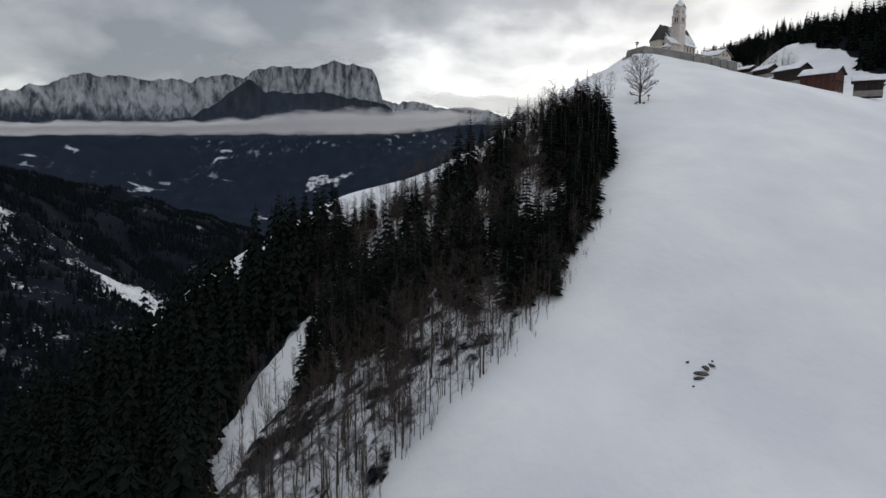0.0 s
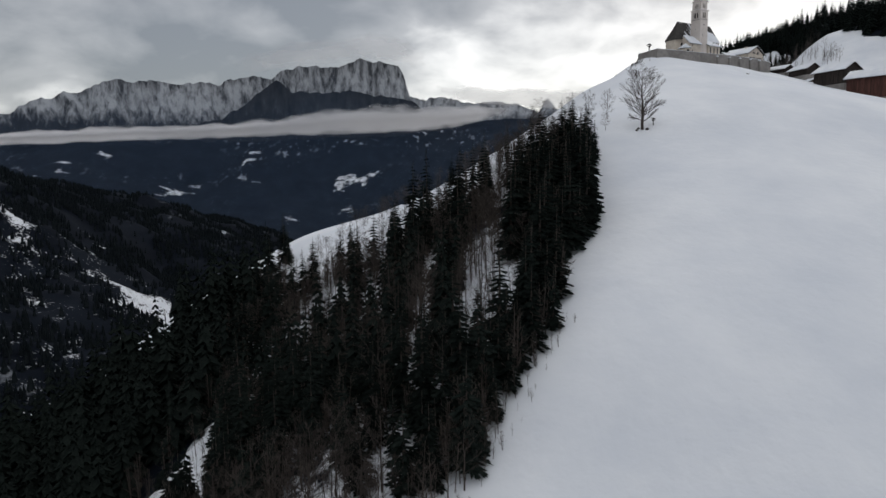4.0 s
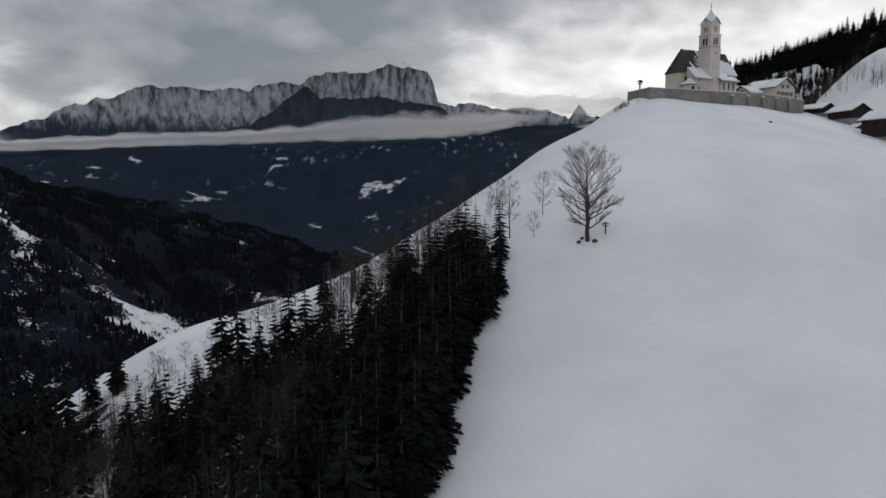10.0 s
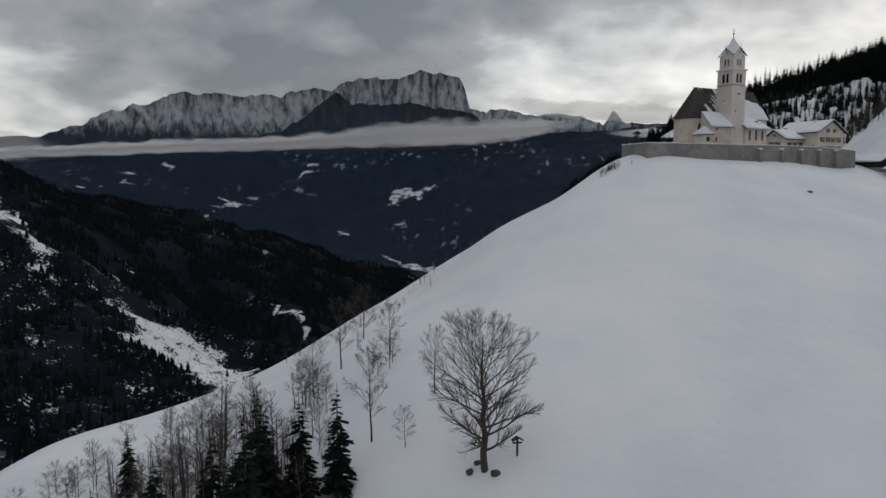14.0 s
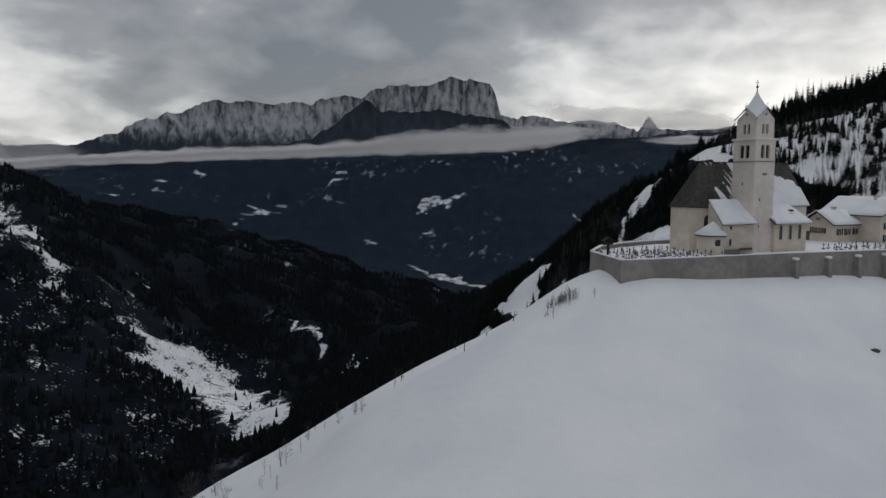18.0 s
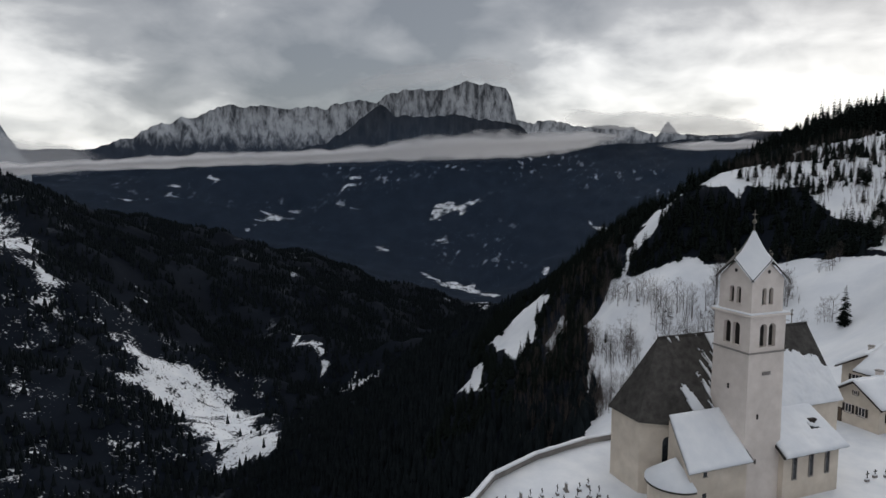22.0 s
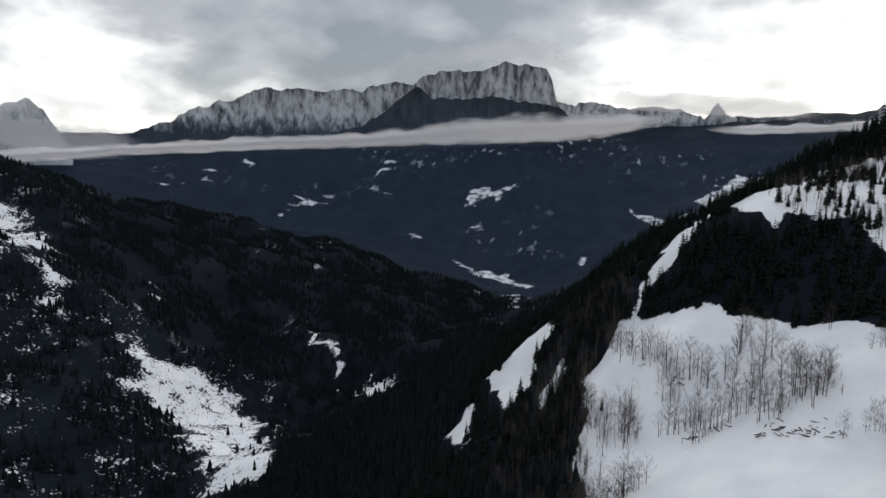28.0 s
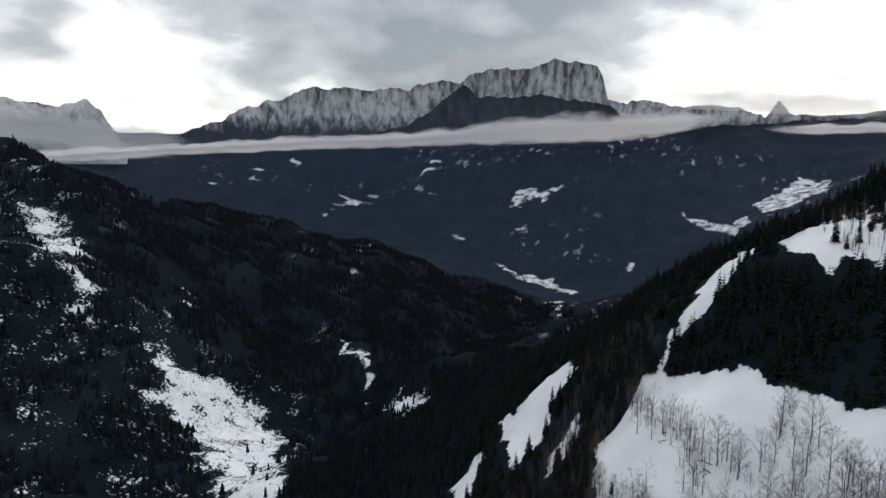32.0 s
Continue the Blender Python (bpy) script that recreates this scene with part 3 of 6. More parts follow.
# ---------------------------------------------------------------- far mountains
def mountain_material(name, snow_low, rock_a, rock_b, snow, wood=(0.032, 0.038, 0.05)):
    m = bpy.data.materials.new(name)
    m.use_nodes = True
    nt = m.node_tree
    n, k, b = nt.nodes.new, nt.links.new, nt.nodes["Principled BSDF"]
    co, geo, sep = n("ShaderNodeTexCoord"), n("ShaderNodeNewGeometry"), n("ShaderNodeSeparateXYZ")
    k(geo.outputs["Normal"], sep.inputs[0])
    mp, t = n("ShaderNodeMapping"), n("ShaderNodeTexNoise")
    mp.inputs["Scale"].default_value = (1, 1, 0.22)
    k(co.outputs["Object"], mp.inputs[0]); k(mp.outputs[0], t.inputs["Vector"])
    t.inputs["Scale"].default_value, t.inputs["Detail"].default_value, t.inputs["Roughness"].default_value = 0.028, 12, 0.7
    rk = n("ShaderNodeValToRGB")
    rk.color_ramp.elements[0].position, rk.color_ramp.elements[0].color = 0.35, (*rock_a, 1)
    rk.color_ramp.elements[1].position, rk.color_ramp.elements[1].color = 0.65, (*rock_b, 1)
    k(t.outputs["Fac"], rk.inputs[0])
    pz = n("ShaderNodeSeparateXYZ"); k(co.outputs["Object"], pz.inputs[0])
    hm = n("ShaderNodeMapRange")
    for i, v in zip((1, 2, 3, 4), (snow_low, snow_low + 220, -0.16, 0.05)):
        hm.inputs[i].default_value = v
    k(pz.outputs["Z"], hm.inputs[0])
    s1 = n("ShaderNodeMath"); s1.operation = "MULTIPLY_ADD"; s1.inputs[1].default_value = 0.9
    k(t.outputs["Fac"], s1.inputs[0]); k(hm.outputs[0], s1.inputs[2])
    s2 = n("ShaderNodeMath"); s2.operation = "MULTIPLY_ADD"; s2.inputs[1].default_value = 0.45
    k(sep.outputs["Z"], s2.inputs[0]); k(s1.outputs[0], s2.inputs[2])
    mr = n("ShaderNodeMapRange")
    for i, v in zip((1, 2, 3, 4), (0.50, 0.70, 0, 1)):
        mr.inputs[i].default_value = v
    k(s2.outputs[0], mr.inputs[0])
    mix = n("ShaderNodeMix"); mix.data_type = "RGBA"
    k(mr.outputs[0], mix.inputs[0]); k(rk.outputs[0], mix.inputs[6]); mix.inputs[7].default_value = (*snow, 1)
    # the foot is wooded; on the left peak it takes the haze tone
    wz = n("ShaderNodeMath"); wz.operation = "MULTIPLY_ADD"; wz.inputs[1].default_value = 250.0
    k(t.outputs["Fac"], wz.inputs[0]); k(pz.outputs["Z"], wz.inputs[2])
    wr = n("ShaderNodeMapRange")
    for i, v in zip((1, 2, 3, 4), (385, 490, 1, 0)):
        wr.inputs[i].default_value = v
    k(wz.outputs[0], wr.inputs[0])
    foot = n("ShaderNodeMix"); foot.data_type = "RGBA"
    k(wr.outputs[0], foot.inputs[0]); k(mix.outputs[2], foot.inputs[6]); foot.inputs[7].default_value = (*wood, 1)
    k(foot.outputs[2], b.inputs["Base Color"])
    b.inputs["Roughness"].default_value, b.inputs["Specular IOR Level"].default_value = 0.9, 0.1
    return m


M["mountain"] = mountain_material("mountain_rock", 140, (0.05, 0.056, 0.065), (0.14, 0.146, 0.158), (0.42, 0.44, 0.47))
M["wooded_mountain"] = mountain_material("wooded_rock", 1200, (0.02, 0.024, 0.032), (0.05, 0.056, 0.066), (0.2, 0.215, 0.24), (0.02, 0.024, 0.032))
# distance haze is put into these pale rock, snow and foot colours
M["haze_tinted_mountain"] = mountain_material("haze_tinted_rock", -200, (0.25, 0.265, 0.29), (0.34, 0.355, 0.375), (0.52, 0.535, 0.555), (0.24, 0.26, 0.285))

RANGE_EYE = (0.0, -80.0)


def ridge_mesh(name, skyline, reach, foot, base, rough, crag, mat):
    """A mountain wall seen from the valley: skyline of (bearing in degrees right of north, height), at a distance reach, its foot at base."""
    az = np.arange(skyline[0][0], skyline[-1][0], 0.11)
    top = np.interp(az, [s[0] for s in skyline], [s[1] for s in skyline])
    rows = 46
    verts, faces = [], []
    for i, a in enumerate(az):
        s, c = math.sin(radians(a)), math.cos(radians(a))
        for j in range(rows):
            f = j / (rows - 1)
            r = reach - foot * (1 - f) ** 1.25
            x, y = RANGE_EYE[0] + s * r, RANGE_EYE[1] + c * r
            g = noise.ridged_multi_fractal(Vector((a / 1.5 + 0.5 * noise.noise(Vector((a / 5, f * 2, 8))), f * 0.8, 4.0)), 0.9, 2.1, 6, 1.0, 2.0) - 1.1
            h = base + (top[i] - base) * (f ** 0.85)
            h += rough * (g * f * (1 - 0.75 * f) * 2.2 + (noise.noise(Vector((a * 1.9, 0, 7))) * crag if f > 0.9 else 0))
            d = rough * 0.8 * g * (1 - 0.5 * f)
            verts.append((x - s * d, y - c * d, h))
    n = len(az)
    for i in range(n - 1):
        for j in range(rows - 1):
            q = i * rows + j
            faces.append((q, q + rows, q + rows + 1, q + 1))
    me = bpy.data.meshes.new(name)
    me.from_pydata(verts, [], faces)
    me.materials.append(mat)
    me.polygons.foreach_set("use_smooth", [True] * len(me.polygons))
    return new(name, me)


WEST_RANGE = [(-62, 420), (-52, 380), (-47, 200), (-45.2, 150), (-43.4, 216), (-40.2, 320), (-38.3, 392), (-36.5, 447), (-34.9, 480), (-32.6, 548), (-30.8, 540), (-29.4, 566), (-28.4, 528), (-26.5, 545), (-24.6, 555),
              (-22.8, 592), (-21.3, 602), (-20.4, 585)]
TABLE_PEAK = [(-19.6, 632), (-18.7, 672), (-17.2, 684), (-14.8, 688), (-13.6, 706), (-12.5, 746), (-11.3, 730), (-10.0, 708), (-9.1, 692), (-8.6, 630), (-8.1, 482)]
EAST_RANGE = [(-7.5, 462), (-5.1, 470), (-3.0, 424), (-2.0, 412), (-0.5, 432), (1.0, 428), (2.4, 388), (3.6, 348), (4.5, 445), (5.2, 372), (7.0, 340), (8.9, 347), (11.3, 324), (13.5, 250), (14.8, 352), (15.5, 424), (16.3, 380), (17.5, 370),
              (25, 330), (40, 420)]
BUTTRESS = [(-27.5, 240), (-24.8, 300), (-22.8, 385), (-21.2, 490), (-20.0, 560), (-19.4, 525), (-18.9, 488), (-16.4, 478), (-13.6, 498), (-11.8, 470), (-9.5, 445), (-7.9, 425), (-6.5, 330), (-5, 240)]
LEFT_PEAK = [(-60, 300), (-56, 420), (-52.5, 350), (-51.3, 356), (-50.5, 396), (-49.5, 410), (-48.7, 366), (-48.2, 288), (-47.6, 193), (-46.9, 120)]
main_range = tagged(ridge_mesh("mountain_range", WEST_RANGE + TABLE_PEAK + EAST_RANGE, 4600, 260, -100, 34, 0.12, M["mountain"]), "snow-dusted grey limestone mountain range with a flat-topped peak", "mountain", kind="structure")
buttress_ridge = tagged(ridge_mesh("mountain_buttress", BUTTRESS, 4400, 200, -200, 22, 0.3, M["wooded_mountain"]), "dark wooded buttress below the flat-topped peak", "mountain", kind="structure")
left_peak = tagged(ridge_mesh("mountain_peak", LEFT_PEAK, 4450, 260, 40, 40, 0.15, M["haze_tinted_mountain"]), "snow-covered rock peak with distance haze put into its pale colours", "mountain", kind="structure")


def cloud_material(name, density, scale, tone=(0.90, 0.885, 0.89, 1)):
    m = bpy.data.materials.new(name)
    m.use_nodes = True
    nt = m.node_tree
    nt.nodes.clear()
    n, k = nt.nodes.new, nt.links.new
    out, mix, clear, dif, tra, both = (n("ShaderNodeOutputMaterial"), n("ShaderNodeMixShader"), n("ShaderNodeBsdfTransparent"), n("ShaderNodeBsdfDiffuse"),
                                       n("ShaderNodeBsdfTranslucent"), n("ShaderNodeMixShader"))
    dif.inputs[0].default_value = tra.inputs[0].default_value = tone
    both.inputs[0].default_value = 0.5
    k(dif.outputs[0], both.inputs[1]); k(tra.outputs[0], both.inputs[2])
    att = n("ShaderNodeAttribute"); att.attribute_name = "across"
    co, mp, t = n("ShaderNodeTexCoord"), n("ShaderNodeMapping"), n("ShaderNodeTexNoise")
    mp.inputs["Scale"].default_value = (1, 1, 2.4)
    k(co.outputs["Object"], mp.inputs[0]); k(mp.outputs[0], t.inputs["Vector"])
    t.inputs["Scale"].default_value, t.inputs["Detail"].default_value = scale, 6
    a = n("ShaderNodeMath"); a.operation = "MULTIPLY_ADD"; a.inputs[1].default_value = 1.15; k(t.outputs["Fac"], a.inputs[0]); k(att.outputs["Fac"], a.inputs[2])
    r = n("ShaderNodeMapRange"); r.interpolation_type = "SMOOTHSTEP"
    for i, v in zip((1, 2, 3, 4), (0.62, 1.42, 0, density)):
        r.inputs[i].default_value = v
    k(a.outputs[0], r.inputs[0])
    k(r.outputs[0], mix.inputs[0]); k(clear.outputs[0], mix.inputs[1]); k(both.outputs[0], mix.inputs[2])
    k(mix.outputs[0], out.inputs[0])
    return m


def cloud_bank(name, profile, reach, bulge, mat, label):
    """A long bank of cloud: profile of (bearing, lower edge, upper edge); one curved see-through sheet bulging towards
    the camera, densest in its middle.
    """
    az = np.arange(profile[0][0], profile[-1][0] + 0.01, 0.4)
    lo = np.interp(az, [p[0] for p in profile], [p[1] for p in profile])
    hi = np.interp(az, [p[0] for p in profile], [p[2] for p in profile])
    rows = 13
    verts, faces, across = [], [], []
    for i, a in enumerate(az):
        s, c = math.sin(radians(a)), math.cos(radians(a))
        ends = min(1.0, i / 8, (len(az) - 1 - i) / 8)
        for j in range(rows):
            f = j / (rows - 1)
            r = reach - bulge * math.sin(math.pi * f)
            verts.append((RANGE_EYE[0] + s * r, RANGE_EYE[1] + c * r, lo[i] + (hi[i] - lo[i]) * f + 22 * (f ** 2) * noise.noise(Vector((a / 2.1, f * 2, 1))) + 9 * f * noise.noise(Vector((a / 0.8, f * 3, 2))) + 4 * noise.noise(Vector((a / 1.3, f * 2, 4)))))
            across.append(max(0.0, math.sin(math.pi * f ** 0.8) ** 0.9) * ends - 0.05)
    for i in range(len(az) - 1):
        for j in range(rows - 1):
            q = i * rows + j
            faces.append((q, q + rows, q + rows + 1, q + 1))
    me = bpy.data.meshes.new(name)
    me.from_pydata(verts, [], faces)
    at = me.attributes.new("across", "FLOAT", "POINT")
    at.data.foreach_set("value", across)
    me.materials.append(mat)
    me.polygons.foreach_set("use_smooth", [True] * len(me.polygons))
    ob = tagged(new(name, me), label, "cloud", kind="structure")
    ob.visible_shadow = False
    return ob


M["fog"] = cloud_material("fog", 0.95, 0.005)
M["haze"] = cloud_material("haze", 0.28, 0.008)
M["blue_haze_sheet"] = cloud_material("blue_haze_sheet", 0.06, 0.001, (0.34, 0.58, 1.0, 1))
M["mist"] = cloud_material("mist", 0.5, 0.006)
FOG = [(-62, 20, 105), (-50, 50, 130), (-43, 92, 165), (-38, 106, 188), (-34, 124, 215), (-28, 135, 232), (-22.7, 150, 262), (-18.4, 158, 304), (-14.7, 162, 352), (-9, 178, 366), (-5.5, 190, 364), (-2.6, 222, 354), (-0.6, 258, 352), (1.6, 296, 340)]
cloud_bank("cloud_bank", FOG, 3960, 120, M["fog"], "long grey-white bank of fog below the cliffs")
cloud_bank("cloud_bank", [(3.5, 240, 262), (6, 222, 274), (11.3, 222, 284), (20, 230, 300)], 3960, 80, M["fog"], "thin strip of fog at the far valley head")
cloud_bank("cloud_wisp", [(-24, 560, 700), (-19, 620, 800), (-12, 690, 880), (-9, 680, 860), (-6, 560, 760)], 4330, 40, M["haze"], "torn grey cloud on the summit")
cloud_bank("cloud_wisp", [(-6, 400, 520), (-2, 380, 520), (2, 360, 500), (6, 330, 480), (13, 290, 420)], 4320, 60, M["mist"], "bright cloud veiling the far peaks")
cloud_bank("cloud_wisp", [(-62, 200, 420), (-52, 120, 330), (-46, 60, 260), (-41, 90, 210)], 4050, 60, M["mist"], "pale haze before the distant peak")
# see-through blue sheet added to imitate distance haze in the air
cloud_bank("valley_haze", [(-75, -700, 420), (-40, -700, 420), (0, -700, 420), (40, -700, 420)], 2700, 60, M["blue_haze_sheet"], "see-through bluish sheet imitating haze over the far valley slope")


# ---------------------------------------------------------------- church
CHURCH = Matrix.Translation((0.64, 3.64, 0)) @ Matrix.Rotation(radians(35.5), 4, "Z")


def on_church(x, y):
    p = CHURCH @ Vector((x, y, 0))
    return p.x, p.y


def arch(bm, w, h, d, seg=6):
    """A round-headed block, w wide, h high, d deep, standing on z = 0 round x = 0, its front at y = 0."""
    pts = [(-w / 2, 0), (w / 2, 0)] + [(w / 2 * math.cos(math.pi * i / seg), h - w / 2 + w / 2 * math.sin(math.pi * i / seg)) for i in range(seg + 1)]
    f = [bm.verts.new((x, 0, z)) for x, z in pts]
    b = [bm.verts.new((x, d, z)) for x, z in pts]
    bm.faces.new(f)
    bm.faces.new(b[::-1])
    for i in range(len(pts)):
        j = (i + 1) % len(pts)
        bm.faces.new((f[j], f[i], b[i], b[j]))
    return bm


def moved(bm, m):
    bmesh.ops.transform(bm, matrix=m, verts=bm.verts)
    return bm


def face_turn(side):
    """Turn a part made for the south face (-y) to another face: 0 south, 1 east, 2 north, 3 west."""
    return Matrix.Rotation(radians(90 * side), 4, "Z")


def build_church():
    ch = empty("church", CHURCH, label="cream plastered village church with dark snowy shingle roofs and bell tower", category="church")
    G = -0.7
    # tower: shaft with four battered faces, belfry and upper stage as hollow stages with arched openings
    bm = bmesh.new()
    prism(bm, [(-2.75, -2.75), (2.75, -2.75), (2.75, 2.75), (-2.75, 2.75)], G, 16.9)
    for v in bm.verts:
        if v.co.z > 10:
            v.co.x *= 2.6 / 2.75
            v.co.y *= 2.6 / 2.75
    tower = part("bell_tower", bm, M["plaster"], ch, "pale plastered square bell tower with round-arched openings")
    part("string_course", box(bmesh.new(), -2.72, 2.72, -2.72, 2.72, 16.85, 17.05, 0.04), M["stone"], tower)

    def stage(z0, z1, half, w, h, sill, gap, depth):
        """One stage of the tower: four walls, each pierced by a pair of arches."""
        for side in range(4):
            bm = bmesh.new()
            t = 0.55
            xs = [-half, -gap / 2 - w, -gap / 2, gap / 2, gap / 2 + w, half]
            zc = [z0, z0 + sill, z0 + sill + h]
            k = 0.001 * side
            for a, b in ((0, 1), (2, 3), (4, 5)):
                box(bm, xs[a] + (t if a == 0 else 0), xs[b] - (t if b == 5 else 0), -half + k, -half + t, z0, z1)
            for a, b in ((1, 2), (3, 4)):
                box(bm, xs[a], xs[b], -half + k, -half + t, z0, zc[1])
                # spandrels shaped to the arch
                r, cx, zt = w / 2, (xs[a] + xs[b]) / 2, zc[2] - w / 2
                ring = [(xs[a], zt)] + [(cx - r * math.cos(math.pi * i / 8), zt + r * math.sin(math.pi * i / 8)) for i in range(1, 8)] + [(xs[b], zt), (xs[b], z1), (xs[a], z1)]
                f = [bm.verts.new((x, -half + k, z)) for x, z in ring]
                g = [bm.verts.new((x, -half + t, z)) for x, z in ring]
                bm.faces.new(f)
                bm.faces.new(g[::-1])
                for i in range(len(ring)):
                    j = (i + 1) % len(ring)
                    bm.faces.new((f[j], f[i], g[i], g[j]))
            bmesh.ops.recalc_face_normals(bm, faces=bm.faces)
            part("belfry_wall", moved(bm, face_turn(side)), M["plaster"], tower)
            for sx in (-1, 1):
                cx = sx * (gap / 2 + w / 2)
                # dark plate added inside the open arch in place of the shade within
                bm = arch(bmesh.new(), w * 0.99, h * 0.99, 0.06)
                moved(bm, face_turn(side) @ Matrix.Translation((cx, -half + depth, z0 + sill)))
                part("louvre", bm, M["dark"], tower)
            part("sill", moved(box(bmesh.new(), -gap / 2 - w - 0.12, gap / 2 + w + 0.12, -half - 0.1, -half + 0.1, z0 + sill - 0.12, z0 + sill, 0.02), face_turn(side)), M["plaster"], tower)
        for sx in (-1, 1):
            for sy in (-1, 1):
                part("corner_pier", box(bmesh.new(), min(sx * half, sx * (half - 0.55)), max(sx * half, sx * (half - 0.55)), min(sy * half, sy * (half - 0.55)), max(sy * half, sy * (half - 0.55)), z0, z1), M["plaster"], tower)

    stage(17.05, 21.0, 2.6, 1.05, 2.6, 0.55, 0.24, 0.45)
    bm = bmesh.new()
    box(bm, -2.95, 2.95, -2.95, 2.95, 21.0, 21.3, 0.08)
    part("cornice", bm, M["plaster"], tower)
    part("cornice_snow", box(bmesh.new(), -2.9, 2.9, -2.9, 2.9, 21.3, 21.42, 0.05), M["snow"], tower)
    stage(21.42, 25.1, 2.32, 0.64, 1.9, 0.85, 0.36, 0.4)
    # four gables and a rhombic helm roof
    for side in range(4):
        bm = bmesh.new()
        f = [bm.verts.new(p) for p in ((-2.32, -2.32, 25.1), (2.32, -2.32, 25.1), (0, -2.32, 27.0))]
        g = [bm.verts.new(p) for p in ((-2.32, -1.9, 25.1), (2.32, -1.9, 25.1), (0, -1.9, 27.0))]
        bm.faces.new(f); bm.faces.new(g[::-1])
        for i in range(3):
            bm.faces.new((f[(i + 1) % 3], f[i], g[i], g[(i + 1) % 3]))
        gable = part("gable", moved(bm, face_turn(side)), M["plaster"], tower)
        bm = bmesh.new()
        bmesh.ops.create_cone(bm, cap_ends=True, segments=10, radius1=0.2, radius2=0.2, depth=0.08, matrix=Matrix.Translation((0, -2.34, 25.95)) @ Matrix.Rotation(radians(90), 4, "X"))
        part("oculus", moved(bm, face_turn(side)), M["dark"], gable)
        bm = bmesh.new()
        for s in (-1, 1):
            tube(bm, (s * 2.75, -2.62, 24.95), (0, -2.62, 27.25), 0.09, 0.09, 4)
        part("verge", moved(bm, face_turn(side)), M["dark_wood"], gable)
        bm = tube(bmesh.new(), (0, -2.6, 27.2), (0, -2.6, 27.95), 0.05, 0.03, 5)
        bmesh.ops.create_icosphere(bm, subdivisions=1, radius=0.14, matrix=Matrix.Translation((0, -2.6, 27.95)))
        part("finial", moved(bm, face_turn(side)), M["metal"], gable)
    for side in range(4):
        # each helm face: corner, two gable peaks and the apex, bellied towards the tip
        bm = bmesh.new()
        c0, pL, pR, ap = Vector((-2.75, -2.75, 24.9)), Vector((-2.75, 0, 27.2)), Vector((0, -2.75, 27.2)), Vector((0, 0, 30.6))
        n = 8
        rows = []
        for i in range(n + 1):
            f = i / n
            if f <= 0.5:
                a, b = c0.lerp(pL, f * 2), c0.lerp(pR, f * 2)
            else:
                g = (f - 0.5) * 2
                e = g ** 0.75
                a = Vector((pL.x * (1 - e), 0, pL.z + (ap.z - pL.z) * g))
                b = Vector((0, pR.y * (1 - e), pR.z + (ap.z - pR.z) * g))
            rows.append([bm.verts.new(a.lerp(b, j / 4) - Vector((1, 1, 0)).normalized() * 0.12 * math.sin(math.pi * j / 4) * math.sin(math.pi * f)) for j in range(5)])
        for r0, r1 in zip(rows, rows[1:]):
            for j in range(4):
                bm.faces.new((r0[j], r0[j + 1], r1[j + 1], r1[j]))
        bmesh.ops.remove_doubles(bm, verts=bm.verts, dist=0.001)
        bmesh.ops.recalc_face_normals(bm, faces=bm.faces)
        snowy = side in (0, 1)
        part("helm_roof", moved(bm, face_turn(side)), M["snow"] if snowy else M["copper"], tower, "snow-covered helm roof face" if snowy else "bare sheet-metal helm roof face", smooth=True)
    bm = tube(bmesh.new(), (0, 0, 30.3), (0, 0, 31.2), 0.16, 0.05, 6)
    part("spire_tip", bm, M["copper"], tower)
    bm = bmesh.new()
    bmesh.ops.create_uvsphere(bm, u_segments=12, v_segments=8, radius=0.26, matrix=Matrix.Translation((0, 0, 31.35)))
    part("ball", bm, M["metal"], tower, smooth=True)
    bm = box(bmesh.new(), -0.04, 0.04, -0.04, 0.04, 31.5, 32.7)
    box(bm, -0.4, 0.4, -0.041, 0.041, 32.12, 32.22)
    part("cross", bm, M["metal"], tower)
    bm = bmesh.new()
    box(bm, -0.62, 0.62, -2.74, -2.66, 14.35, 14.75, 0.03)
    part("wall_plaque", bm, M["stone"], tower, "weathered stone plaque")
    for z in (9.4, 4.2):
        part("slit_window", box(bmesh.new(), -1.1, -0.95, -2.78, -2.66, z, z + 0.55), M["dark"], tower)
        part("slit_window", moved(box(bmesh.new(), -0.08, 0.08, -2.78, -2.66, z + 3, z + 3.55), face_turn(3)), M["dark"], tower)
    # nave with a three-sided apse
    apse = [(-7.6, 1.5), (17.4, 1.5), (17.4, 12.5), (-7.6, 12.5), (-11.4, 9.7), (-11.4, 4.3)]
    part("nave", prism(bmesh.new(), apse, G, 8.5), M["plaster_warm"], ch, "cream plastered nave and apse walls")
    bm = bmesh.new()
    v = [bm.verts.new(p) for p in ((17.4, 1.5, 8.5), (17.4, 12.5, 8.5), (17.4, 7, 16.7))]
    w = [bm.verts.new(p) for p in ((16.9, 1.5, 8.5), (16.9, 12.5, 8.5), (16.9, 7, 16.7))]
    bm.faces.new(v); bm.faces.new(w[::-1])
    for i in range(3):
        bm.faces.new((v[(i + 1) % 3], v[i], w[i], w[(i + 1) % 3]))
    part("nave_gable", bm, M["plaster_warm"], ch)
    o = 0.45
    eave = [(-7.75, 1.5 - o), (17.7, 1.5 - o), (17.7, 12.5 + o), (-7.75, 12.5 + o), (-11.4 - o, 9.9), (-11.4 - o, 4.1)]
    E = [Vector((x, y, 8.1)) for x, y in eave]
    A, B = Vector((-7, 7, 17)), Vector((17.7, 7, 17))
    roofs = [("south", (E[0], E[1], B, A)), ("north", (E[2], E[3], A, B)), ("hip", (E[3], E[4], A)), ("hip", (E[4], E[5], A)), ("hip", (E[5], E[0], A))]
